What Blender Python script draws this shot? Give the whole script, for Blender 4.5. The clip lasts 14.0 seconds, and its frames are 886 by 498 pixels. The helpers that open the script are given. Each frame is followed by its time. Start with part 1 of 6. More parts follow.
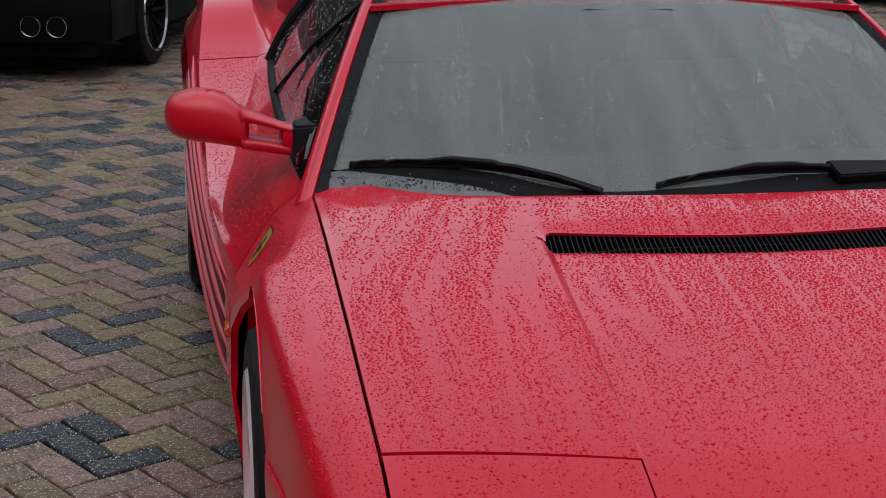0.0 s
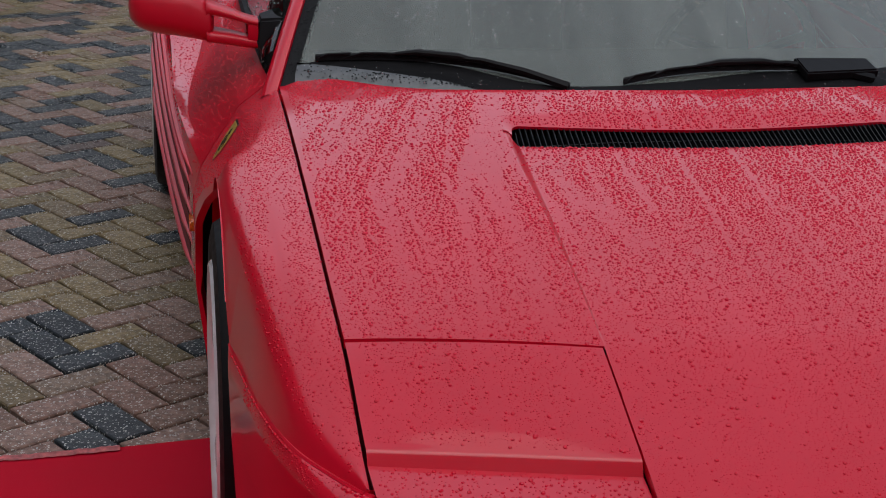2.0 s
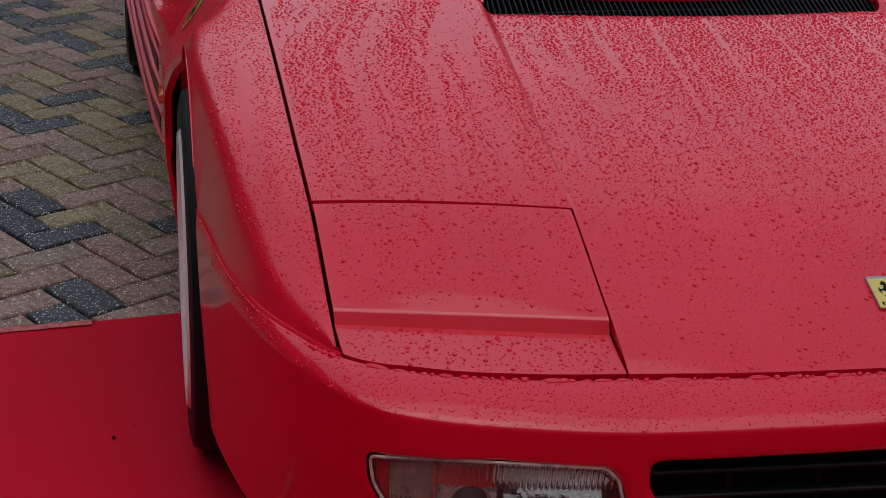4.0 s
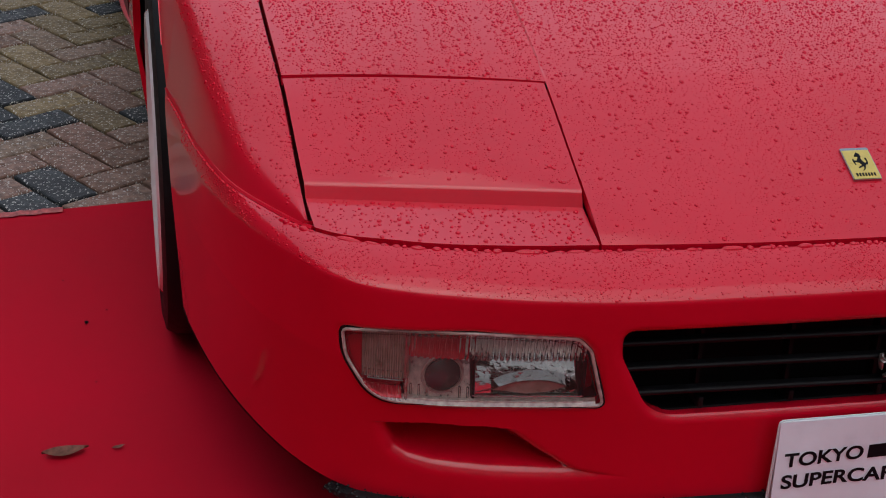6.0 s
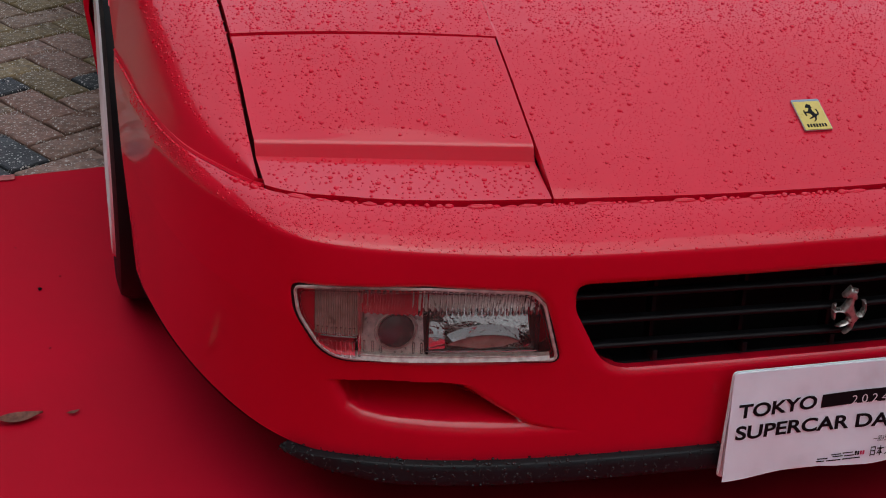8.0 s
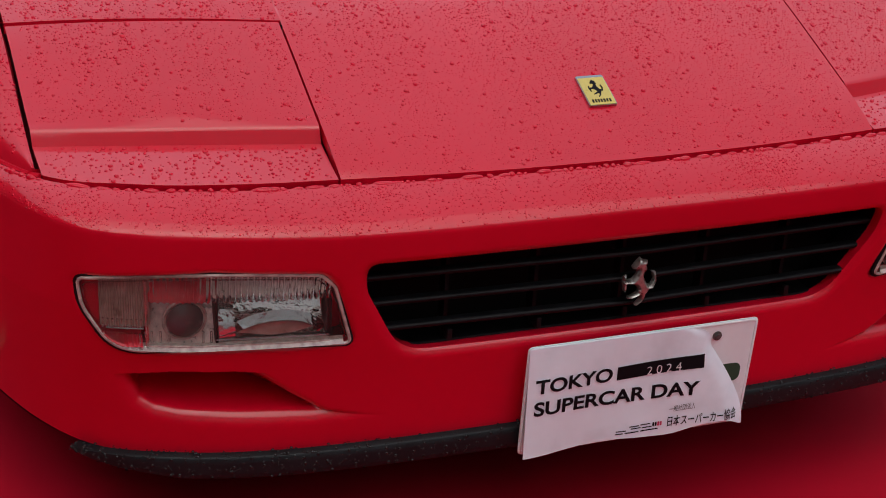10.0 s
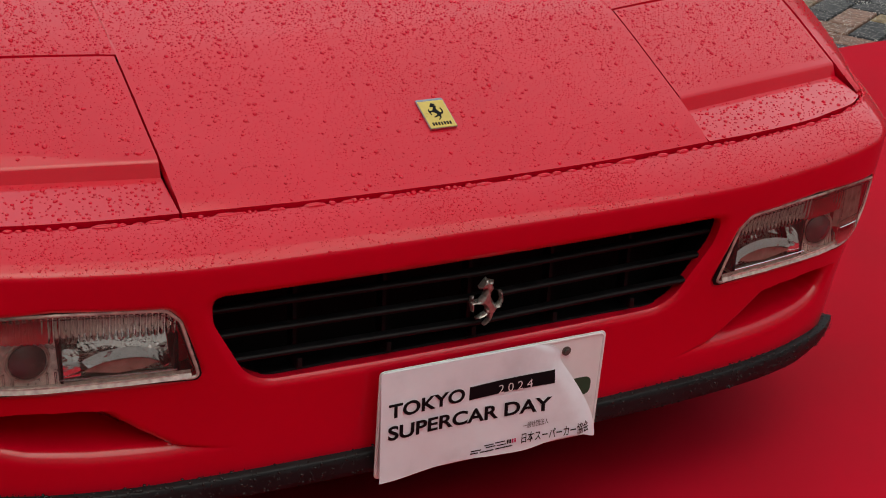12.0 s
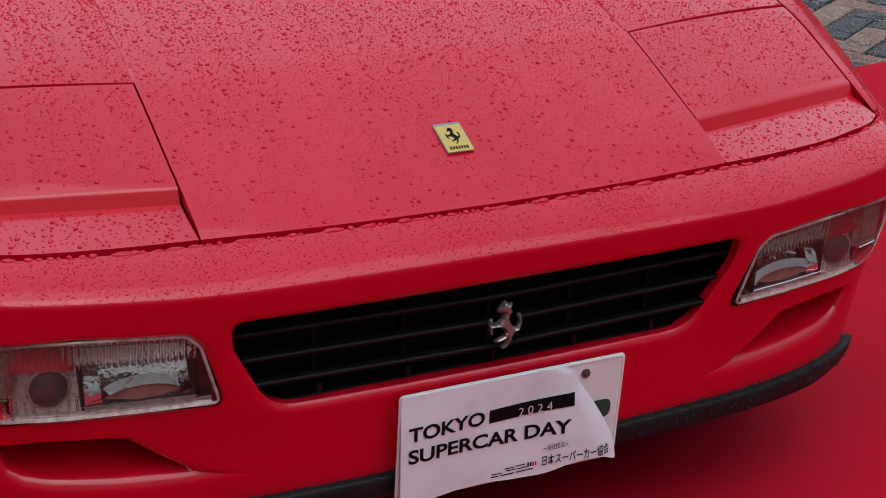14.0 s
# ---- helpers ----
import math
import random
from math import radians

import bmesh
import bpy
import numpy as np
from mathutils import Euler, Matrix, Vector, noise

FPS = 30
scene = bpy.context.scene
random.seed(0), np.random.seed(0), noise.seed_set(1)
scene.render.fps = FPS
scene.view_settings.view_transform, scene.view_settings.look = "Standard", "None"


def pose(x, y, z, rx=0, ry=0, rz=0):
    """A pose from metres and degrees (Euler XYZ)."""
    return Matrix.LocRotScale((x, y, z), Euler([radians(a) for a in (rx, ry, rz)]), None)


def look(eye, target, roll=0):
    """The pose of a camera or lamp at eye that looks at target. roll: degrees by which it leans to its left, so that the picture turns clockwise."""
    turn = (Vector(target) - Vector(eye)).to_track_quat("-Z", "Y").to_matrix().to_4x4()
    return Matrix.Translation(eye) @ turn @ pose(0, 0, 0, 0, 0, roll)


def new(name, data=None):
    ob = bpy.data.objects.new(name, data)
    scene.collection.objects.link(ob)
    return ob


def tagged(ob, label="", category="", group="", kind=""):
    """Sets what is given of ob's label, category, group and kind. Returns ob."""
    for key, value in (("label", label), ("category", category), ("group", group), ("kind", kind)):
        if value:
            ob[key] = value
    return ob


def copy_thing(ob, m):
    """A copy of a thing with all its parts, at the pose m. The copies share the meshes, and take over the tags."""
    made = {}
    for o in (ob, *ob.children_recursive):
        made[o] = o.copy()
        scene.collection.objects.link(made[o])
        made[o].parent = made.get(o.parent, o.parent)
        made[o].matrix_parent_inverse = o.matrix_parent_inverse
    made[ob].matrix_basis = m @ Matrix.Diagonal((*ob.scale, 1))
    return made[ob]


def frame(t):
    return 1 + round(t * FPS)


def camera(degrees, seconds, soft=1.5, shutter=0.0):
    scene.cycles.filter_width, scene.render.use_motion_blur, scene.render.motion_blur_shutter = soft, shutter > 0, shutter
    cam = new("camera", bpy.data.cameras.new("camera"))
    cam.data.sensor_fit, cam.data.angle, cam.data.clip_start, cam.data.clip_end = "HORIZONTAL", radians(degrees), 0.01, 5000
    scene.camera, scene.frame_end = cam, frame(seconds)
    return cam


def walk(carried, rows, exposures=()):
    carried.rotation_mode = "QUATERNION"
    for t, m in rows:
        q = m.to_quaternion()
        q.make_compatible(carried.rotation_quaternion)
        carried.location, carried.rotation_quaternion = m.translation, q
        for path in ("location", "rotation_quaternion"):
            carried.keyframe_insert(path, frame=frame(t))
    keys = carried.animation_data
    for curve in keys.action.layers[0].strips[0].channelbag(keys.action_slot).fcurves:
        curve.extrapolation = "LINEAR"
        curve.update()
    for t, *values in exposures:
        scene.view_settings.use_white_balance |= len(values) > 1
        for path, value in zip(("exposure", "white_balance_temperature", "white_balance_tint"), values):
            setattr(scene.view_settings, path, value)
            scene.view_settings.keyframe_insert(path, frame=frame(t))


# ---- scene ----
cam = camera(31.9, 14.0, soft=1.0)
PATH = [
    (0, (-0.954, -1.522, 1.469), (-0.64, 0.384, 0.953), 1.0),
    (0.5, (-0.951, -1.523, 1.463), (-0.63, 0.376, 0.925), 1.1),
    (1, (-0.949, -1.522, 1.454), (-0.616, 0.367, 0.889), 1.3),
    (1.5, (-0.946, -1.527, 1.442), (-0.604, 0.352, 0.849), 1.6),
    (2, (-0.945, -1.526, 1.434), (-0.596, 0.342, 0.811), 1.8),
    (2.5, (-0.943, -1.528, 1.422), (-0.587, 0.33, 0.771), 2.1),
    (3, (-0.943, -1.534, 1.412), (-0.58, 0.311, 0.73), 2.3),
    (3.2, (-0.939, -1.535, 1.406), (-0.577, 0.305, 0.711), 2.2),
    (5.3, (-0.927, -1.541, 1.356), (-0.536, 0.241, 0.535), 2.5),
    (5.5, (-0.926, -1.539, 1.352), (-0.533, 0.236, 0.52), 2.5),
    (6, (-0.925, -1.54, 1.343), (-0.528, 0.223, 0.486), 2.4),
    (6.5, (-0.924, -1.542, 1.336), (-0.527, 0.212, 0.461), 2.3),
    (7, (-0.921, -1.54, 1.331), (-0.522, 0.207, 0.444), 2.2),
    (7.2, (-0.92, -1.538, 1.331), (-0.518, 0.206, 0.439), 2.2),
    (9.3, (-0.885, -1.555, 1.283), (-0.311, 0.153, 0.414), 2.7),
    (9.5, (-0.879, -1.555, 1.277), (-0.281, 0.147, 0.414), 2.8),
    (10, (-0.864, -1.556, 1.279), (-0.21, 0.127, 0.418), 3.1),
    (10.5, (-0.855, -1.56, 1.281), (-0.145, 0.104, 0.427), 3.1),
    (11, (-0.849, -1.563, 1.281), (-0.088, 0.084, 0.439), 3.1),
    (11.5, (-0.84, -1.567, 1.285), (-0.046, 0.069, 0.451), 3.0),
    (12, (-0.834, -1.568, 1.293), (-0.026, 0.06, 0.459), 2.8),
    (12.5, (-0.832, -1.572, 1.292), (-0.021, 0.058, 0.464), 2.6),
    (13, (-0.833, -1.573, 1.295), (-0.029, 0.063, 0.472), 2.3),
    (13.5, (-0.834, -1.575, 1.296), (-0.037, 0.068, 0.48), 2.1),
    (14, (-0.834, -1.572, 1.297), (-0.045, 0.078, 0.488), 1.9),
]
walk(cam, [(t, look(eye, target, roll)) for t, eye, target, roll in PATH], [
    (0.0, 0.28, 6500, 10), (1.5, 0.20, 6500, 10), (3.0, 0.02, 6500, 10), (5.5, 0.12, 6500, 10), (6.5, 0.29, 6500, 10), (9.5, 0.36, 6500, 10), (10.5, 0.38, 7400, 10), (11.2, 0.38, 7900, 10), (12.0, 0.38, 7800, 10),
    (12.5, 0.38, 7000, 10), (13.0, 0.36, 6500, 10), (14.0, 0.36, 6500, 10)])

# ---- light: an overcast, wet day ----
SKY, SUN = 0.107, 0.85
world = bpy.data.worlds.new("overcast_sky")
scene.world = world
world.use_nodes = True
wn, wl = world.node_tree.nodes, world.node_tree.links
sky = wn.new("ShaderNodeTexSky")
sky.sky_type = "NISHITA"
sky.sun_disc = False
sky.sun_elevation, sky.sun_rotation = radians(65), radians(200)
sky.air_density, sky.dust_density, sky.ozone_density = 1.0, 1.0, 1.0
grey = wn.new("ShaderNodeHueSaturation")
grey.inputs["Saturation"].default_value = 0.42
wl.new(sky.outputs[0], grey.inputs["Color"])
# the sky is made brighter low behind the car, tuned to the paint's reflections
coord, split, climb, dim = (wn.new(k) for k in ("ShaderNodeTexCoord", "ShaderNodeVectorMath", "ShaderNodeMapRange", "ShaderNodeMix"))
split.operation = "DOT_PRODUCT"
split.inputs[1].default_value = (0.15, 0.91, 0.385)
wl.new(coord.outputs["Generated"], split.inputs[0])
wl.new(split.outputs["Value"], climb.inputs["Value"])
climb.inputs["From Min"].default_value, climb.inputs["From Max"].default_value = 0.45, 1.0
climb.inputs["To Min"].default_value, climb.inputs["To Max"].default_value = 1.55, 2.82
dim.data_type, dim.blend_type = "RGBA", "MULTIPLY"
dim.inputs["Factor"].default_value = 1.0
wl.new(grey.outputs[0], dim.inputs["A"])
wl.new(climb.outputs[0], dim.inputs["B"])
wl.new(dim.outputs["Result"], wn["Background"].inputs["Color"])
wn["Background"].inputs["Strength"].default_value = SKY
sun = new("sun", bpy.data.lights.new("sun", "SUN"))
sun.data.energy, sun.data.angle, sun.data.color = SUN, radians(90), (1.0, 0.97, 0.93)
sun.matrix_world = look((0, 0, 10), (0.9, 2.75, 5))


# ---- materials ----
def mat(name, color, rough=0.5, metal=0.0, **more):
    m = bpy.data.materials.new(name)
    m.use_nodes = True
    b = m.node_tree.nodes["Principled BSDF"]
    b.inputs["Base Color"].default_value = (*color, 1)
    b.inputs["Roughness"].default_value = rough
    b.inputs["Metallic"].default_value = metal
    for k, v in more.items():
        b.inputs[k.replace("_", " ")].default_value = v
    return m


def nodes_of(m):
    return m.node_tree.nodes, m.node_tree.links, m.node_tree.nodes["Principled BSDF"]


def noise_node(m, scale, detail=3.0, coord="Object"):
    n, l, _ = nodes_of(m)
    c = n.new("ShaderNodeTexCoord")
    t = n.new("ShaderNodeTexNoise")
    t.inputs["Scale"].default_value, t.inputs["Detail"].default_value = scale, detail
    l.new(c.outputs[coord], t.inputs["Vector"])
    return t


def ramp(m, source, stops):
    n, l, _ = nodes_of(m)
    r = n.new("ShaderNodeValToRGB")
    e = r.color_ramp.elements
    while len(e) < len(stops):
        e.new(0.5)
    for el, (p, c) in zip(e, stops):
        el.position, el.color = p, (*c, 1) if len(c) == 3 else c
    l.new(source, r.inputs["Fac"])
    return r


def bump(m, height, strength, distance, socket="Normal", first=None):
    n, l, b = nodes_of(m)
    k = n.new("ShaderNodeBump")
    k.inputs["Strength"].default_value, k.inputs["Distance"].default_value = strength, distance
    l.new(height, k.inputs["Height"])
    if first:
        l.new(first.outputs[0], k.inputs["Normal"])
    l.new(k.outputs[0], b.inputs[socket])
    return k


def vary(m, scale, spread, detail=4.0):
    """Uneven colour and gloss, at the given scale."""
    n, l, b = nodes_of(m)
    c = b.inputs["Base Color"].default_value[:3]
    t = noise_node(m, scale, detail)
    r = ramp(m, t.outputs["Fac"], [(0.3, [v * (1 - spread) for v in c]), (0.7, [min(1, v * (1 + spread)) for v in c])])
    l.new(r.outputs[0], b.inputs["Base Color"])
    g = b.inputs["Roughness"].default_value
    q = n.new("ShaderNodeMapRange")
    q.inputs["To Min"].default_value, q.inputs["To Max"].default_value = max(0, g * 0.7), min(1, g * 1.3)
    l.new(t.outputs["Fac"], q.inputs["Value"])
    l.new(q.outputs[0], b.inputs["Roughness"])
    return t


def red_paint():
    m = mat("wet_red_paint", (0.48, 0.002, 0.019), 0.42, Coat_Weight=1.0, Coat_Roughness=0.035, Coat_IOR=1.54, Specular_IOR_Level=0.1)
    n, l, b = nodes_of(m)
    t = noise_node(m, 3.0, 4)
    r = ramp(m, t.outputs["Fac"], [(0.3, (0.575, 0.0014, 0.018)), (0.7, (0.635, 0.0022, 0.023))])
    l.new(r.outputs[0], b.inputs["Base Color"])
    # streaks of finer wet film over the lacquer, fanning down the car
    c = n.new("ShaderNodeTexCoord")
    fan = n.new("ShaderNodeMapping")
    fan.inputs["Scale"].default_value = (19.0, 1.6, 3.0)
    patch = noise_node(m, 1.0, 5)
    l.new(c.outputs["Object"], fan.inputs["Vector"])
    l.new(fan.outputs[0], patch.inputs["Vector"])
    film = n.new("ShaderNodeMapRange")
    film.inputs["From Min"].default_value, film.inputs["From Max"].default_value = 0.35, 0.65
    film.inputs["To Min"].default_value, film.inputs["To Max"].default_value = 0.03, 0.12
    l.new(patch.outputs["Fac"], film.inputs["Value"])
    l.new(film.outputs[0], b.inputs["Coat Roughness"])
    return m


RED = red_paint()


def misted(name, rough):
    """The same paint under a close mist of fine drops, which blurs its gloss."""
    m = RED.copy()
    m.name = name
    for k in [k for k in m.node_tree.links if k.to_socket.name == "Coat Roughness"]:
        m.node_tree.links.remove(k)
    m.node_tree.nodes["Principled BSDF"].inputs["Coat Roughness"].default_value = rough
    return m


MISTED, HAZED = misted("misted_red_paint", 0.38), misted("hazed_red_paint", 0.21)
BLACK = mat("black_plastic", (0.008, 0.008, 0.009), 0.5, Specular_IOR_Level=0.15)
vary(BLACK, 40, 0.3)
RUBBER = mat("black_rubber", (0.007, 0.007, 0.008), 0.55, Specular_IOR_Level=0.15)
vary(RUBBER, 60, 0.3)
DARK = mat("dark_recess", (0.003, 0.003, 0.003), 0.8, Specular_IOR_Level=0.1)
SLOT_SHADE = mat("slot_shade_red", (0.15, 0.003, 0.008), 0.6)
UNDER = mat("joint_shade_red", (0.11, 0.003, 0.006), 0.7, Specular_IOR_Level=0.1)
LIP = mat("wet_lip_plastic", (0.009, 0.011, 0.013), 0.42, Specular_IOR_Level=0.22)
vary(LIP, 30, 0.25)
CHROME = mat("chrome", (0.42, 0.42, 0.43), 0.14, 1.0)
ALLOY = mat("silver_alloy", (0.78, 0.78, 0.80), 0.14, 0.95)
vary(ALLOY, 25, 0.1)
WHEEL = mat("silver_wheel_paint", (0.80, 0.80, 0.82), 0.24, 0.25, Coat_Weight=0.5)
vary(WHEEL, 25, 0.1)
PEWTER = mat("brushed_pewter", (0.10, 0.10, 0.095), 0.42, 0.35)
vary(PEWTER, 120, 0.2)
YELLOW = mat("yellow_enamel", (0.60, 0.45, 0.09), 0.3, Coat_Weight=0.6)
vary(YELLOW, 90, 0.08)
INK = mat("black_ink", (0.004, 0.005, 0.007), 0.6, Specular_IOR_Level=0.12)
PINK = mat("red_ink", (0.55, 0.03, 0.12), 0.5)
GREEN = mat("green_ink", (0.01, 0.07, 0.04), 0.5)
PAPER = mat("damp_paper", (0.64, 0.62, 0.68), 0.4)
_n = noise_node(PAPER, 14, 5)
_r = ramp(PAPER, _n.outputs["Fac"], [(0.32, (0.66, 0.72, 0.80)), (0.5, (0.76, 0.83, 0.92)), (0.7, (0.80, 0.87, 0.96))])
PAPER.node_tree.links.new(_r.outputs[0], PAPER.node_tree.nodes["Principled BSDF"].inputs["Base Color"])
bump(PAPER, _n.outputs["Fac"], 0.3, 0.004)
PLATE = mat("white_plate", (0.78, 0.84, 0.88), 0.3)
vary(PLATE, 20, 0.04)
AMBER = mat("amber_lens", (0.55, 0.12, 0.01), 0.15, Coat_Weight=0.8)
vary(AMBER, 200, 0.3)
DASH = mat("dark_trim", (0.035, 0.033, 0.032), 0.7)
vary(DASH, 30, 0.3)
LEATHER = mat("tan_leather", (0.10, 0.085, 0.075), 0.55)
vary(LEATHER, 25, 0.25)


def glass(name, tint, rough=0.0):
    m = mat(name, tint, rough, Transmission_Weight=1.0, IOR=1.5)
    return m


def thin_glass(name, tint, rough=0.02, index=1.5, veil=0.0):
    """A pane: clear by its tint, with the gloss of glass."""
    m = bpy.data.materials.new(name)
    m.use_nodes = True
    n, l = m.node_tree.nodes, m.node_tree.links
    n.remove(n["Principled BSDF"])
    tr, gl, mix, fr = (n.new(k) for k in ("ShaderNodeBsdfTransparent", "ShaderNodeBsdfGlossy", "ShaderNodeMixShader", "ShaderNodeFresnel"))
    tr.inputs["Color"].default_value = (*tint, 1)
    gl.inputs["Roughness"].default_value = rough
    fr.inputs["IOR"].default_value = index
    l.new(fr.outputs[0], mix.inputs["Fac"])
    # pale diffuse share put in to lighten the pane beyond its weak sky reflection
    film, haze = n.new("ShaderNodeMixShader"), n.new("ShaderNodeBsdfDiffuse")
    haze.inputs["Color"].default_value = (0.61, 0.67, 0.60, 1)
    film.inputs["Fac"].default_value = veil
    if veil:
        # run marks down the pane
        at, wash, runs, amount = (n.new(k) for k in ("ShaderNodeTexCoord", "ShaderNodeMapping", "ShaderNodeTexNoise", "ShaderNodeMapRange"))
        wash.inputs["Scale"].default_value = (16.0, 1.6, 1.6)
        runs.inputs["Scale"].default_value, runs.inputs["Detail"].default_value = 1.0, 4.0
        l.new(at.outputs["Object"], wash.inputs["Vector"])
        l.new(wash.outputs[0], runs.inputs["Vector"])
        l.new(runs.outputs["Fac"], amount.inputs["Value"])
        amount.inputs["From Min"].default_value, amount.inputs["From Max"].default_value = 0.3, 0.7
        amount.inputs["To Min"].default_value, amount.inputs["To Max"].default_value = veil * 0.8, veil * 1.25
        l.new(amount.outputs[0], film.inputs["Fac"])
    l.new(tr.outputs[0], film.inputs[1])
    l.new(haze.outputs[0], film.inputs[2])
    l.new(film.outputs[0], mix.inputs[1])
    l.new(gl.outputs[0], mix.inputs[2])
    l.new(mix.outputs[0], n["Material Output"].inputs["Surface"])
    c = n.new("ShaderNodeTexCoord")
    t = n.new("ShaderNodeTexNoise")
    t.inputs["Scale"].default_value = 18
    l.new(c.outputs["Object"], t.inputs["Vector"])
    k = n.new("ShaderNodeBump")
    k.inputs["Strength"].default_value, k.inputs["Distance"].default_value = 0.06, 0.002
    l.new(t.outputs["Fac"], k.inputs["Height"])
    l.new(k.outputs[0], gl.inputs["Normal"])
    return m


SCREEN = thin_glass("windscreen_glass", (0.50, 0.55, 0.52), 0.04, 1.55, 0.195)
SIDE = thin_glass("side_glass", (0.35, 0.38, 0.36))
WATER = glass("water", (1.0, 1.0, 1.0))
WATER.node_tree.nodes["Principled BSDF"].inputs["IOR"].default_value = 1.33
# partly opaque white, which puts the drops' sky sparkle into their colour
WATER.node_tree.nodes["Principled BSDF"].inputs["Transmission Weight"].default_value = 0.78
# opaque beads: what shows through clear water is put into their colour
BEAD = mat("bead_in_paint_red", (0.61, 0.0020, 0.022), 0.05, IOR=1.42)
LIP_BEAD = mat("bead_in_lip_black", (0.010, 0.012, 0.013), 0.04, IOR=1.40)
GRILLE = mat("grille_black", (0.004, 0.004, 0.005), 0.5, Specular_IOR_Level=0.2)
vary(GRILLE, 50, 0.4)
# colours of the unseen walls that shape the car's reflections
DARK_WALL = mat("unseen_dark_wall", (0.05, 0.052, 0.048), 0.8)
vary(DARK_WALL, 0.4, 0.5)
PALE_WALL = mat("unseen_pale_wall", (0.50, 0.49, 0.47), 0.8)
vary(PALE_WALL, 0.3, 0.25)


def carpet_mat():
    m = mat("red_carpet", (0.30, 0.004, 0.016), 0.8, Specular_IOR_Level=0.1)
    n, l, b = nodes_of(m)
    t = noise_node(m, 2.2, 5)
    r = ramp(m, t.outputs["Fac"], [(0.3, (0.42, 0.003, 0.017)), (0.7, (0.52, 0.004, 0.023))])
    l.new(r.outputs[0], b.inputs["Base Color"])
    w = n.new("ShaderNodeMapRange")
    w.inputs["To Min"].default_value, w.inputs["To Max"].default_value = 0.55, 0.85
    l.new(t.outputs["Fac"], w.inputs["Value"])
    l.new(w.outputs[0], b.inputs["Roughness"])
    g = noise_node(m, 900, 2)
    bump(m, g.outputs["Fac"], 0.4, 0.001)
    return m


def paver_mat(name, per_object):
    """Concrete block paving with light stone chips; each block has its own shade."""
    m = mat(name, (0.2, 0.18, 0.15), 0.35, Specular_IOR_Level=0.22)
    n, l, b = nodes_of(m)
    o = n.new("ShaderNodeObjectInfo") if per_object else n.new("ShaderNodeNewGeometry")
    rnd = o.outputs["Random"] if per_object else o.outputs["Random Per Island"]
    shade = ramp(m, rnd, [(0.0, (0.038, 0.047, 0.057)), (0.29, (0.060, 0.070, 0.080)), (0.30, (0.255, 0.150, 0.120)), (0.47, (0.320, 0.210, 0.175)),
                          (0.62, (0.215, 0.130, 0.100)), (0.63, (0.290, 0.222, 0.120)), (0.84, (0.195, 0.150, 0.082)), (1.0, (0.265, 0.185, 0.145))])
    shade.color_ramp.interpolation = "LINEAR"
    grain = noise_node(m, 60, 5)
    g = ramp(m, grain.outputs["Fac"], [(0.30, (0.42, 0.41, 0.39)), (0.70, (1.12, 1.10, 1.06))])
    mx = n.new("ShaderNodeMix")
    mx.data_type, mx.blend_type = "RGBA", "MULTIPLY"
    mx.inputs["Factor"].default_value = 1
    l.new(shade.outputs[0], mx.inputs["A"])
    l.new(g.outputs[0], mx.inputs["B"])
    c = n.new("ShaderNodeTexCoord")
    v = n.new("ShaderNodeTexVoronoi")
    v.inputs["Scale"].default_value = 170
    v.inputs["Randomness"].default_value = 1
    jag = n.new("ShaderNodeTexNoise")
    jag.inputs["Scale"].default_value, jag.inputs["Detail"].default_value = 260, 2
    l.new(c.outputs["Object"], jag.inputs["Vector"])
    push = n.new("ShaderNodeVectorMath")
    push.operation = "MULTIPLY_ADD"
    push.inputs[1].default_value = (0.008, 0.008, 0.008)
    l.new(jag.outputs["Color"], push.inputs[0])
    l.new(c.outputs["Object"], push.inputs[2])
    l.new(push.outputs[0], v.inputs["Vector"])
    chip = n.new("ShaderNodeMath")
    chip.operation = "LESS_THAN"
    chip.inputs[1].default_value = 0.40
    l.new(v.outputs["Distance"], chip.inputs[0])
    sep = n.new("ShaderNodeSeparateColor")
    l.new(v.outputs["Color"], sep.inputs[0])
    few = n.new("ShaderNodeMath")
    few.operation = "GREATER_THAN"
    few.inputs[1].default_value = 0.68
    l.new(sep.outputs[0], few.inputs[0])
    both = n.new("ShaderNodeMath")
    both.operation = "MULTIPLY"
    l.new(chip.outputs[0], both.inputs[0])
    l.new(few.outputs[0], both.inputs[1])
    m2 = n.new("ShaderNodeMix")
    m2.data_type = "RGBA"
    l.new(both.outputs[0], m2.inputs["Factor"])
    l.new(mx.outputs["Result"], m2.inputs["A"])
    m2.inputs["B"].default_value = (0.55, 0.54, 0.51, 1)
    l.new(m2.outputs["Result"], b.inputs["Base Color"])
    wet = noise_node(m, 5, 3)
    q = n.new("ShaderNodeMapRange")
    q.inputs["From Min"].default_value, q.inputs["From Max"].default_value = 0.35, 0.65
    q.inputs["To Min"].default_value, q.inputs["To Max"].default_value = 0.22, 0.55
    l.new(wet.outputs["Fac"], q.inputs["Value"])
    l.new(q.outputs[0], b.inputs["Roughness"])
    fine = noise_node(m, 250, 4)
    bump(m, fine.outputs["Fac"], 0.6, 0.002)
    return m


CARPET = carpet_mat()
PAVER = paver_mat("paving_block", True)
PAVER_FAR = paver_mat("paving_block_far", False)
SAND = mat("joint_sand", (0.013, 0.012, 0.010), 0.8)
vary(SAND, 25, 0.4)
LEAF = mat("dry_leaf", (0.30, 0.13, 0.09), 0.6)
vary(LEAF, 120, 0.4)
GLOSS_BLACK = mat("black_car_paint", (0.003, 0.003, 0.004), 0.5, Specular_IOR_Level=0.15)
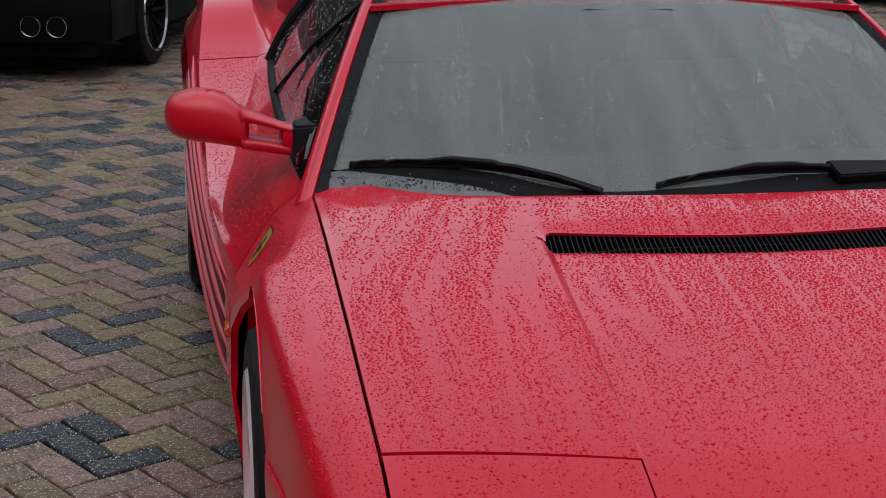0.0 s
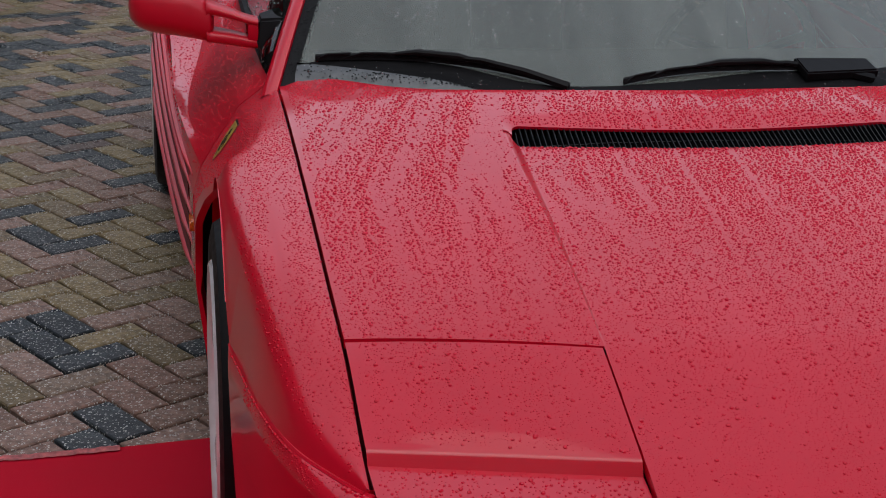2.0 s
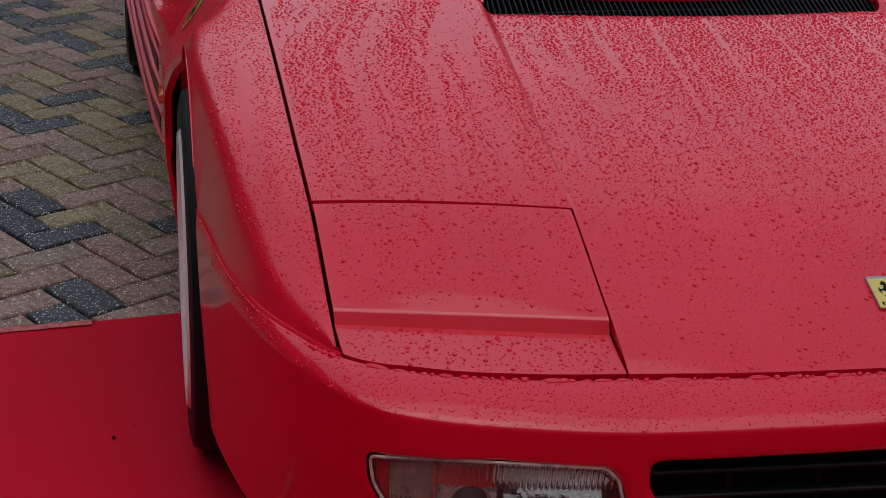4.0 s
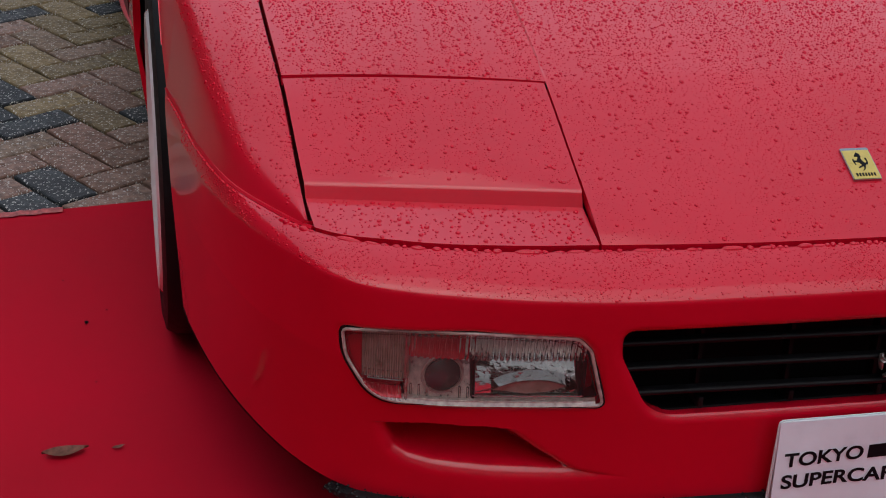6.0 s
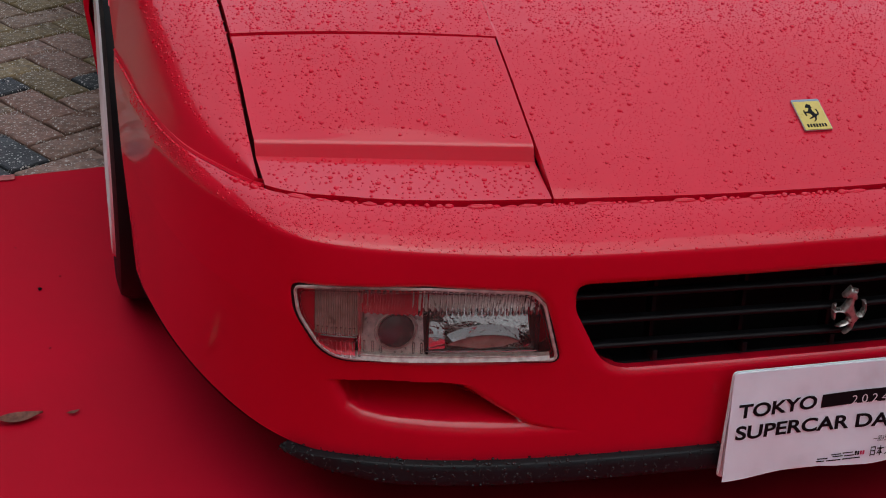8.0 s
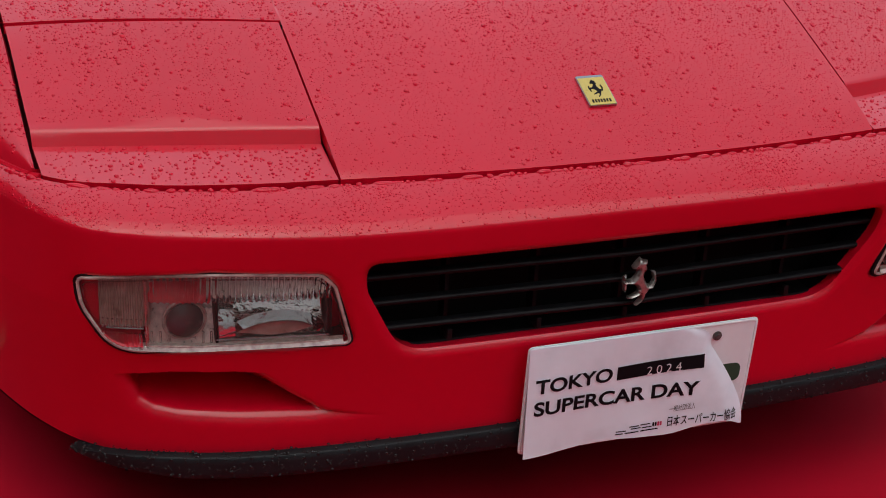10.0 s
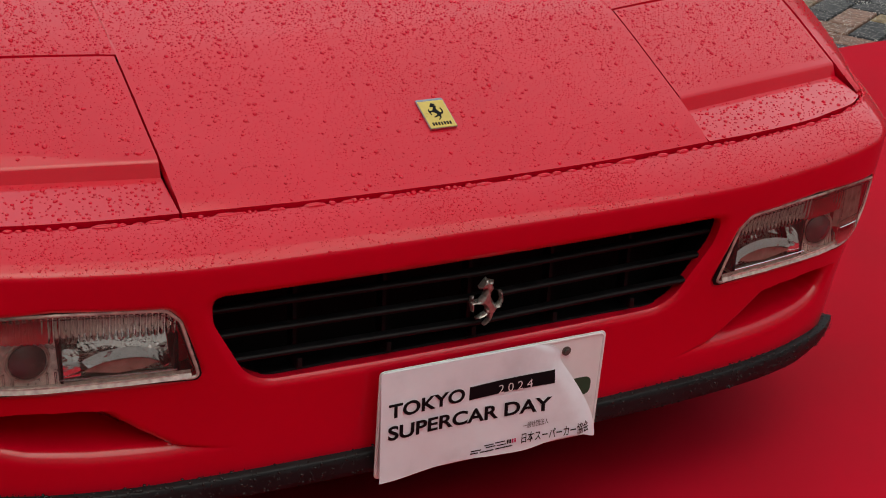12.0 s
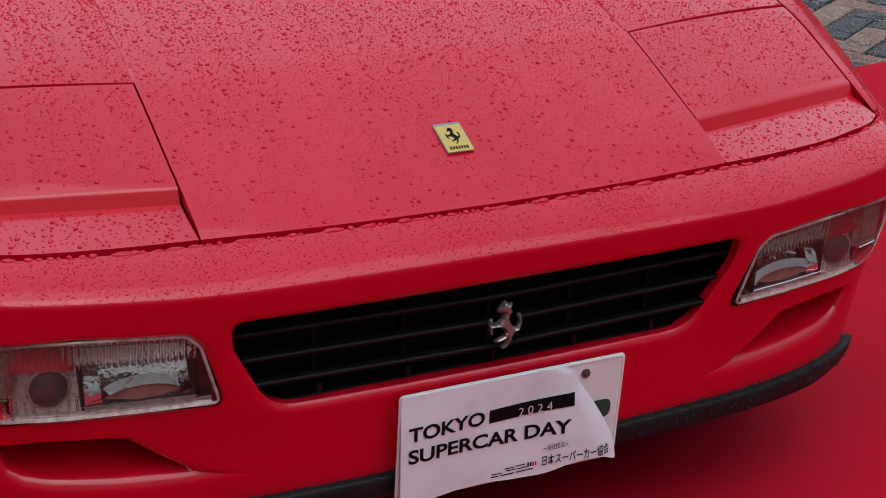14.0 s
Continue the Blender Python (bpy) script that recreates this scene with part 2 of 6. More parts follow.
vary(GLOSS_BLACK, 5, 0.3)


# ---- building helpers ----
def spline(keys, t):
    """Smooth values at t through rows of (t, value, value...)."""
    k = np.array(keys, float)
    x, y = k[:, 0], k[:, 1:]
    h = np.diff(x)[:, None]
    d = np.diff(y, axis=0) / h
    m = np.empty_like(y)
    m[1:-1] = (d[:-1] * h[1:] + d[1:] * h[:-1]) / (h[1:] + h[:-1])
    m[0], m[-1] = d[0], d[-1]
    t = np.clip(np.atleast_1d(np.asarray(t, float)), x[0], x[-1])
    i = np.clip(np.searchsorted(x, t, side="right") - 1, 0, len(x) - 2)
    w, s = (x[i + 1] - x[i])[:, None], ((t - x[i]) / (x[i + 1] - x[i]))[:, None]
    return (2 * s**3 - 3 * s**2 + 1) * y[i] + (s**3 - 2 * s**2 + s) * w * m[i] + (3 * s**2 - 2 * s**3) * y[i + 1] + (s**3 - s**2) * w * m[i + 1]


def mesh_from(name, verts, faces, material, smooth=True):
    me = bpy.data.meshes.new(name)
    me.from_pydata([tuple(v) for v in verts], [], [tuple(int(i) for i in f) for f in faces])
    me.materials.append(material)
    if smooth:
        me.polygons.foreach_set("use_smooth", [True] * len(me.polygons))
    me.update()
    return me


def thing(name, label, category, group="", kind=""):
    return tagged(new(name), label, category, group, kind)


def put(name, me, parent=None, label=""):
    ob = new(name, me)
    if parent:
        ob.parent = parent
    return tagged(ob, label) if label else ob


def part(name, bm, material, parent=None, label="", smooth=True):
    """Links a bmesh as one mesh object under a thing or a part."""
    me = bpy.data.meshes.new(name)
    bmesh.ops.recalc_face_normals(bm, faces=bm.faces)
    bm.to_mesh(me)
    bm.free()
    me.materials.append(material)
    if smooth:
        me.polygons.foreach_set("use_smooth", [True] * len(me.polygons))
        me.set_sharp_from_angle(angle=radians(40))
    return put(name, me, parent, label)


def grid_normals(P):
    du = np.gradient(P, axis=0)
    dv = np.gradient(P, axis=1)
    n = np.cross(du, dv)
    return n / np.maximum(np.linalg.norm(n, axis=2, keepdims=True), 1e-9)


def panel(name, P, material, parent, label="", skirt=0.012, flip=False, sides="uUvV", sharp=50):
    """A sheet over the grid of points P, its edges turned in by skirt."""
    P = np.asarray(P, float)
    if flip:
        P = P[::-1]
    n, m = P.shape[:2]
    N = grid_normals(P)
    up = N[..., 2].mean()
    away = (N * (P - np.array([0, P[..., 1].mean() + 0.3, 0.45]))).sum(-1).mean()
    if up < -0.3 or (abs(up) <= 0.3 and away < 0):
        P, N = P[::-1], -N[::-1]
    verts = list(P.reshape(-1, 3))
    idx = np.arange(n * m).reshape(n, m)
    faces = [(idx[i, j], idx[i + 1, j], idx[i + 1, j + 1], idx[i, j + 1]) for i in range(n - 1) for j in range(m - 1)]
    if skirt:
        edges = {"u": (idx[0], N[0]), "U": (idx[-1][::-1], N[-1][::-1]), "v": (idx[:, 0][::-1], N[:, 0][::-1]), "V": (idx[:, -1], N[:, -1])}
        for key in sides:
            line, nn = edges[key]
            base = len(verts)
            verts += [verts[k] - skirt * v for k, v in zip(line, nn)]
            for k in range(len(line) - 1):
                faces.append((line[k + 1], line[k], base + k, base + k + 1))
    me = mesh_from(name, verts, faces, material)
    me.set_sharp_from_angle(angle=radians(sharp))
    return put(name, me, parent, label)


def tube(points, radius, sides=8, closed=False):
    """A bmesh round bar along points; radius may be a list."""
    bm = bmesh.new()
    pts = [Vector(p) for p in points]
    rad = radius if isinstance(radius, (list, tuple)) else [radius] * len(pts)
    rings = []
    for i, p in enumerate(pts):
        d = (pts[min(i + 1, len(pts) - 1)] - pts[max(i - 1, 0)]).normalized()
        if closed:
            d = (pts[(i + 1) % len(pts)] - pts[i - 1]).normalized()
        a = d.cross(Vector((0.13, 0.21, 0.97))).normalized()
        b = d.cross(a)
        rings.append([bm.verts.new(p + rad[i] * (math.cos(k * math.tau / sides) * a + math.sin(k * math.tau / sides) * b)) for k in range(sides)])
    pairs = list(zip(rings, rings[1:])) + ([(rings[-1], rings[0])] if closed else [])
    for r, s in pairs:
        for k in range(sides):
            bm.faces.new((r[k], r[(k + 1) % sides], s[(k + 1) % sides], s[k]))
    if not closed:
        bm.faces.new(rings[0][::-1])
        bm.faces.new(rings[-1])
    return bm


def lathe(profile, axis_y=True, steps=48):
    """A bmesh turned round the x axis from rows of (x, radius)."""
    bm = bmesh.new()
    rings = []
    for x, r in profile:
        rings.append([bm.verts.new((x, r * math.cos(k * math.tau / steps), r * math.sin(k * math.tau / steps))) for k in range(steps)])
    for a, b in zip(rings, rings[1:]):
        for k in range(steps):
            bm.faces.new((a[k], a[(k + 1) % steps], b[(k + 1) % steps], b[k]))
    return bm


def block(lo, hi, bevel=0.0, segments=2):
    bm = bmesh.new()
    bmesh.ops.create_cube(bm, size=1)
    for v in bm.verts:
        v.co = Vector([(a + b) / 2 + c * (b - a) for a, b, c in zip(lo, hi, v.co)])
    if bevel:
        bmesh.ops.bevel(bm, geom=list(bm.edges), offset=bevel, segments=segments, affect="EDGES", profile=0.5)
    return bm


def prism(outline, lo, hi, to3d, bevel=0.0):
    """A bmesh slab of a flat outline between two depths; to3d maps (a, b, depth)."""
    bm = bmesh.new()
    f = [bm.verts.new(to3d(a, b, lo)) for a, b in outline]
    g = [bm.verts.new(to3d(a, b, hi)) for a, b in outline]
    bm.faces.new(f[::-1])
    bm.faces.new(g)
    for k in range(len(f)):
        bm.faces.new((f[k], f[(k + 1) % len(f)], g[(k + 1) % len(f)], g[k]))
    if bevel:
        bmesh.ops.bevel(bm, geom=[e for e in bm.edges if all(v in g for v in e.verts)], offset=bevel, segments=2, affect="EDGES")
    return bm


def rounded(corners, steps=8):
    """An outline with rounded corners from rows of (x, y, radius)."""
    out = []
    n = len(corners)
    for i, (x, y, r) in enumerate(corners):
        p, a, b = Vector((x, y)), Vector(corners[i - 1][:2]), Vector(corners[(i + 1) % n][:2])
        u, v = (a - p).normalized(), (b - p).normalized()
        half = u.angle(v) / 2
        t = min(r / math.tan(half), 0.48 * (a - p).length, 0.48 * (b - p).length)
        s, e = p + u * t, p + v * t
        for k in range(steps + 1):
            q = k / steps
            out.append(tuple((1 - q) ** 2 * s + 2 * q * (1 - q) * p + q * q * e))
    return out


def joined(*parts):
    """Several bmeshes as one."""
    out = bmesh.new()
    for b in parts:
        me = bpy.data.meshes.new("t")
        b.to_mesh(me)
        b.free()
        out.from_mesh(me)
        bpy.data.meshes.remove(me)
    return out


# ---- the red car: its shape ----
GAP = 0.0028
SEAM = [(0.0, 0.037, 0.557), (0.17, 0.041, 0.557), (0.37, 0.057, 0.556), (0.48, 0.069, 0.556), (0.611, 0.101, 0.556), (0.704, 0.152, 0.557),
        (0.758, 0.232, 0.556), (0.795, 0.315, 0.555), (0.823, 0.44, 0.553), (0.845, 0.61, 0.550), (0.858, 0.70, 0.549)]


def seam_y(x):
    """How far back the line between bonnet and bumper lies, by the distance from the middle."""
    return spline([(a, b) for a, b, _ in SEAM[:7]], np.abs(x))[:, 0]


def crown(y):
    return spline([(0.0, 0.540), (0.037, 0.557), (0.153, 0.607), (0.33, 0.672), (0.60, 0.735), (0.97, 0.802), (1.2, 0.836), (1.5, 0.868)], y)[:, 0]


def fall(y):
    return spline([(0.0, 0.004), (0.06, 0.010), (0.155, 0.042), (0.42, 0.040), (0.7, 0.046), (1.0, 0.055), (1.44, 0.073)], y)[:, 0]


def top_z(x, y):
    """Height of the bonnet's skin."""
    x, y = np.broadcast_arrays(np.asarray(x, float), np.asarray(y, float))
    a = np.abs(x).ravel()
    yy = y.ravel()
    z = crown(yy) - fall(yy) * (a / 0.72) ** 2.6
    # the front edge comes down to the bumper's joint
    tip = seam_y(a)
    z = z - (crown(tip) - fall(tip) * (a / 0.72) ** 2.6 - 0.5575) * np.clip(1 - (yy - tip) / 0.10, 0, 1) ** 2 * (a < 0.72)
    # the middle of the bonnet lies lower than the shoulders, along a fold that deepens towards the slot
    inner = np.clip((crease_x(yy) + 0.0005 - a) / (0.0042 + 0.0235 * np.clip((yy - 0.37) / 0.55, 0, 1) ** 1.3), 0, 1)
    inner = inner * inner * (3 - 2 * inner)
    sink = 0.0022 * np.clip((yy - 0.335) / 0.04, 0, 1) + 0.0120 * np.clip((yy - 0.37) / 0.55, 0, 1) ** 1.3
    return (z - sink * inner * np.clip((1.075 - yy) / 0.095, 0, 1)).reshape(x.shape)


def crease_x(y):
    return spline([(0.0, 0.369), (0.06, 0.370), (0.35, 0.372), (0.6, 0.373), (0.9, 0.375), (1.05, 0.372), (1.3, 0.365)], y)[:, 0]


def edge_x(y):
    return spline([(0.1, 0.703), (0.16, 0.707), (0.42, 0.716), (0.9, 0.724), (1.5, 0.728)], y)[:, 0]


def glass_y(x):
    """Foot of the windscreen."""
    return spline([(0.0, 1.185), (0.2, 1.197), (0.45, 1.285), (0.62, 1.385), (0.73, 1.46)], np.abs(x))[:, 0]


def cowl_y(x):
    """Rear edge of the bonnet."""
    return spline([(0.0, 1.170), (0.18, 1.180), (0.28, 1.194), (0.38, 1.215), (0.45, 1.238), (0.50, 1.266), (0.55, 1.308), (0.60, 1.368), (0.66, 1.447), (0.70, 1.492), (0.73, 1.52)], np.abs(x))[:, 0]


def pod_rear(x):
    return spline([(0.36, 0.336), (0.73, 0.424)], np.abs(x))[:, 0]


car = thing("sports_car", "low red sports car beaded with rain on a red carpet", "car")


# bonnet: a middle sheet with the air slot left open, and a shoulder either side
SLOT = (0.936, 1.006, 0.357)


def slot_shift(x):
    return 0.037 * (abs(x) / 0.35) ** 2


def bonnet():
    verts, faces = [], []

    def add(P, flip=False):
        n, m = P.shape[:2]
        base = len(verts)
        verts.extend(P.reshape(-1, 3))
        idx = base + np.arange(n * m).reshape(n, m)
        for i in range(n - 1):
            for j in range(m - 1):
                q = (idx[i, j], idx[i + 1, j], idx[i + 1, j + 1], idx[i, j + 1])
                faces.append(q[::-1] if flip else q)
        return idx

    u = np.unique(np.round(np.r_[np.linspace(-1, 1, 151), np.linspace(0.90, 1, 40), np.linspace(-1, -0.90, 40)], 5))
    # front of the slot
    def strip(y_lo, y_hi, rows):
        V = np.linspace(0, 1, rows)
        P = np.zeros((len(u), rows, 3))
        for i, a in enumerate(u):
            x0 = a * 0.37
            lo, hi = y_lo(x0), y_hi(x0)
            y = lo + (hi - lo) * V
            x = a * crease_x(y)
            P[i] = np.stack([x, y, top_z(x, y)], -1)
        return P

    front = strip(lambda x: float(seam_y(x)[0]) + GAP, lambda x: SLOT[0] + slot_shift(x) + slot_dip(x, 0.359), 90)
    back = strip(lambda x: SLOT[1] + slot_shift(x) - slot_dip(x, 0.353), lambda x: float(cowl_y(x)[0]), 24)
    for P in (front, back):
        add(P)
    for P in (front,):
        # edges turned down at the seam and at the slot
        for col, d in ((0, 0.014), (-1, 0.02)):
            line = P[:, col]
            low = line + np.array([0, 0.002 if col == 0 else 0.0, -d])
            add(np.stack([line, low], 1), flip=col == 0)
    line = back[:, 0]
    add(np.stack([line, line + np.array([0, 0.001, -0.005])], 1), flip=True)
    line = back[:, -1]
    add(np.stack([line, line + np.array([0, 0.006, -0.012])], 1))
    # front edges beside the lamp covers
    for s in (-1, 1):
        y = np.linspace(float(seam_y(0.37)[0]) + GAP, 0.331 - GAP, 40)
        x = s * crease_x(y)
        e = np.stack([x, y, top_z(x, y)], -1)
        add(np.stack([e, e + np.array([0, 0, -0.016])], 1), flip=s < 0)
    # shoulders
    V = np.linspace(0, 1, 110)
    W = np.linspace(0, 1, 44)
    for s in (-1, 1):
        P = np.zeros((len(W), len(V), 3))
        for i, w in enumerate(W):
            xm = 0.375 + w * (0.724 - 0.375)
            lo, hi = float(pod_rear(xm)[0]) + GAP * 0.6, float(cowl_y(xm)[0])
            y = lo + (hi - lo) * V
            a, b = crease_x(y), edge_x(y) - GAP
            x = a + w * (b - a)
            P[i] = np.stack([s * x, y, top_z(x, y)], -1)
        add(P, flip=s < 0)
        for line, f in ((P[-1], False), (P[:, 0], True)):
            add(np.stack([line, line + np.array([0, 0, -0.014])], 1), flip=(s < 0) != f)
        line = P[:, -1]
        add(np.stack([line, line + np.array([0, 0.006, -0.012])], 1), flip=s < 0)
    me = mesh_from("bonnet", verts, faces, RED)
    bm = bmesh.new()
    bm.from_mesh(me)
    bmesh.ops.remove_doubles(bm, verts=bm.verts, dist=0.0006)
    bmesh.ops.recalc_face_normals(bm, faces=bm.faces)
    bm.to_mesh(me)
    bm.free()
    me.polygons.foreach_set("use_smooth", [True] * len(me.polygons))
    me.set_sharp_from_angle(angle=radians(45))
    return put("bonnet", me, car, "red bonnet beaded with rain")


def slot_dip(x, end=0.357):
    """The slot closes in a half round at its ends."""
    mid = (SLOT[1] - SLOT[0]) / 2
    a = max(0.0, abs(x) - (end - 0.020)) / 0.020
    return mid * (1 - max(0.0, 1 - min(a, 1) ** 2.6) ** (1 / 2.6))


bonnet()


# air slot: a dark tray with thin upright fins
FIN = mat("slot_fin_black", (0.006, 0.006, 0.007), 0.5, Specular_IOR_Level=0.25)
vary(FIN, 90, 0.5)


def air_slot():
    u = np.linspace(-0.37, 0.37, 40)
    P = np.array([[(x, y, float(top_z(x, y)) - 0.03) for y in (SLOT[0] - 0.02, SLOT[1] + 0.05)] for x in u])
    tray = panel("air_slot", P, DARK, car, "black slot with fine fins", skirt=0)
    for k in range(74):
        x = -0.352 + k * 0.704 / 73
        y0, y1 = SLOT[0] + slot_shift(x) + slot_dip(x, 0.359), SLOT[1] + slot_shift(x) - slot_dip(x, 0.353)
        if y1 - y0 < 0.012:
            continue
        z0, z1 = float(top_z(x, y0)) - 0.004, float(top_z(x, y1)) - 0.003
        c = [(x, y0, z0), (x + 0.0013, y0, z0), (x + 0.0055, y1, z1), (x + 0.0040, y1, z1)]
        verts = c + [(p[0], p[1], p[2] - 0.022) for p in c]
        put("fin", mesh_from("fin", verts, [(0, 1, 2, 3), (0, 4, 5, 1), (1, 5, 6, 2), (2, 6, 7, 3), (3, 7, 4, 0)], FIN, False), tray)
    bars = [tube([(x, SLOT[0] + f * (SLOT[1] - SLOT[0]), float(top_z(x, SLOT[0] + f * 0.09)) - 0.011) for x in (-0.345, -0.2, 0, 0.2, 0.345)], 0.0016, 5) for f in (0.33, 0.67)]
    part("cross_bar", joined(*bars), BLACK, tray)


air_slot()


# lamp covers with a stepped front
STEP_FOOT, STEP_HEAD = (0.1333, 0.2156), (0.1420, 0.2254)


def step_line(x, ends):
    return ends[0] + (abs(x) - 0.375) / 0.328 * (ends[1] - ends[0])


def strip_z(x, y):
    """Height of the low strip before a lamp cover."""
    y0, y1 = float(seam_y(x)[0]) + GAP, step_line(x, STEP_FOOT)
    z0, z1 = float(top_z(x, y0)), 0.5758 - 0.006 * (abs(x) - 0.375) / 0.328
    return z0 + (z1 - z0) * (y - y0) / (y1 - y0)


def cover_dip(x, y):
    """How far a lamp cover lies under the bonnet's skin: the head of its step runs straight, and behind it the cover swells to the skin."""
    w = np.clip((np.abs(x) - 0.375) / 0.328, 0, 1)
    head = STEP_HEAD[0] + w * (STEP_HEAD[1] - STEP_HEAD[0])
    return (top_z(x, head) - (0.5950 - 0.0080 * w)) * (1 - np.clip((y - head) / 0.060, 0, 1)) ** 2


def lamp_cover(s):
    rows = []
    for w in np.linspace(0, 1, 40):
        xm = 0.375 + w * 0.328
        y_seam = float(seam_y(xm)[0]) + GAP
        y_rear = float(pod_rear(xm)[0]) - GAP * 0.6
        foot, head = step_line(xm, STEP_FOOT), step_line(xm, STEP_HEAD)
        # low strip, a sloping step, then the cover flush with the bonnet
        low = np.linspace(y_seam, foot, 14)
        full = head + 0.0032
        q = np.linspace(0, 1, 9)
        bend = foot + 0.80 * (head - foot)
        rise = np.r_[np.linspace(foot, bend, 4)[1:], ((1 - q) ** 2 * bend + 2 * q * (1 - q) * head + q * q * full)[1:]]
        top = np.linspace(full, y_rear, 34)[1:]
        ys = np.r_[low, rise, top]
        x = crease_x(ys) + GAP + w * (edge_x(ys) - crease_x(ys) - 2 * GAP)
        zf, zh = strip_z(xm, foot), 0.5950 - 0.0080 * w
        # the face stands straight and rolls softly into the cover
        zr = zf + 0.80 * (zh - zf)
        crest = float(top_z(xm, full)) - float(cover_dip(xm, full))
        climb = np.r_[np.linspace(zf, zr, 4)[1:], ((1 - q) ** 2 * zr + 2 * q * (1 - q) * zh + q * q * crest)[1:]]
        skin = top_z(x[-len(top):], top) - cover_dip(np.full(len(top), xm), top)
        z = np.r_[[strip_z(xm, q) for q in low], climb, skin]
        rows.append(np.stack([s * x, ys, z], -1))
    return panel("lamp_cover", np.array(rows), RED, car, "flush red headlamp cover with a stepped front", skirt=0.016, sharp=18)


lamp_cover(-1), lamp_cover(1)

# added inner shell; its dark red stands for the shade in the joints
_x, _y = np.meshgrid(np.linspace(-0.74, 0.74, 30), np.linspace(0, 1, 30), indexing="ij")
_yy = (seam_y(_x.ravel()).reshape(_x.shape) - 0.02) * (1 - _y) + 1.30 * _y
panel("inner_shell", np.stack([_x, _yy, np.minimum(top_z(_x, _yy) - 0.05, 0.85)], -1), UNDER, car, skirt=0)


# front wings: cross sections from the bonnet's edge over the crown to the arch
ARCH_Y, ARCH_Z, ARCH_R = 1.01, 0.325, 0.386


def arch_z(y):
    return ARCH_Z + math.sqrt(max(0.0, ARCH_R**2 - (y - ARCH_Y) ** 2))


WING = [  # y, then x and z of four points
    (0.165, 0.712, 0.567, 0.7135, 0.564, 0.715, 0.561, 0.7165, 0.557),
    (0.30, 0.718, 0.612, 0.744, 0.606, 0.771, 0.589, 0.788, 0.556),
    (0.45, 0.720, 0.660, 0.764, 0.654, 0.803, 0.624, 0.825, 0.554),
    (0.62, 0.722, 0.699, 0.778, 0.694, 0.826, 0.664, 0.846, 0.551),
    (0.699, 0.723, 0.713, 0.784, 0.708, 0.834, 0.682, 0.857, 0.552),
    (0.85, 0.724, 0.737, 0.790, 0.733, 0.838, 0.715, 0.859, 0.678),
    (1.01, 0.724, 0.753, 0.790, 0.752, 0.840, 0.738, 0.860, 0.711),
    (1.16, 0.725, 0.764, 0.786, 0.764, 0.838, 0.742, 0.861, 0.681),
]


FLANK = [  # y, then x and z of seven points from the window's foot to the sill
    (1.51, 0.732, 0.785, 0.798, 0.735, 0.850, 0.655, 0.876, 0.610, 0.893, 0.55, 0.893, 0.40, 0.868, 0.20),
    (1.60, 0.738, 0.792, 0.803, 0.742, 0.874, 0.652, 0.893, 0.632, 0.902, 0.57, 0.900, 0.40, 0.872, 0.20),
    (2.30, 0.755, 0.835, 0.798, 0.792, 0.845, 0.734, 0.926, 0.722, 0.946, 0.66, 0.945, 0.42, 0.900, 0.20),
    (2.98, 0.725, 0.882, 0.745, 0.893, 0.768, 0.903, 0.928, 0.894, 0.964, 0.81, 0.977, 0.50, 0.940, 0.20),
    (3.12, 0.715, 0.900, 0.740, 0.935, 0.772, 0.972, 0.918, 0.962, 0.968, 0.85, 0.980, 0.52, 0.945, 0.20),
    (3.56, 0.680, 0.930, 0.720, 0.955, 0.780, 0.978, 0.905, 0.966, 0.972, 0.86, 0.988, 0.75, 0.985, 0.70),
    (4.42, 0.620, 0.900, 0.700, 0.905, 0.800, 0.900, 0.890, 0.880, 0.945, 0.80, 0.955, 0.60, 0.920, 0.30),
]
REAR_Y, REAR_R = 3.56, 0.375


def flank_point(y, v):
    r = spline(FLANK, y)[0]
    if abs(y - REAR_Y) < REAR_R:
        r[13] = max(0.2, 0.33 + math.sqrt(REAR_R**2 - (y - REAR_Y) ** 2))
        r[11] = max(r[11], (r[13] + r[9]) / 2)
    q = [(k, r[2 * k], r[2 * k + 1]) for k in range(7)]
    # nearly straight between the folds of the shoulder, so that they stay crisp
    k = np.asarray(v) * 6
    lin = np.stack([np.interp(k, range(7), [a for _, a, _ in q]), np.interp(k, range(7), [b for _, _, b in q])], 1)
    return 0.93 * lin + 0.07 * spline(q, k)


def wing_point(y, v):
    """A point of the wing: the crown over the arch flows into the flank behind it."""
    r = spline(WING, min(y, 1.16))[0]
    r[0] = float(edge_x(y)[0]) + GAP
    r[1] = float(top_z(r[0], y))
    foot = r[7]
    if 0.70 < y < ARCH_Y + ARCH_R - 0.004:
        foot = arch_z(y)
    elif y > 1.0:
        foot = 0.20
    drop = min(foot, r[7]) if y > 1.16 else foot
    p = spline([(0, r[0], r[1]), (0.36, r[2], r[3]), (0.70, r[4], r[5]), (1, r[6], drop)], v)
    ridge = spline([(0, 1.40), (0.23, 1.25), (0.43, 1.10), (0.7, 1.06), (1, 1.05)], v)[:, 0]
    k = np.clip((y - ridge) / np.minimum(0.20, 1.500 - ridge), 0, 1)[:, None]
    k = 1 - (1 - k) ** 2.2
    if k.max() > 0:
        full = np.linspace(0, 1, 61)
        f = flank_point(1.51, full)
        end = float(np.interp(-foot, -f[:, 1], full))
        b = flank_point(1.51, np.asarray(v) * end)
        p = (1 - k) * p + k * b
    return p


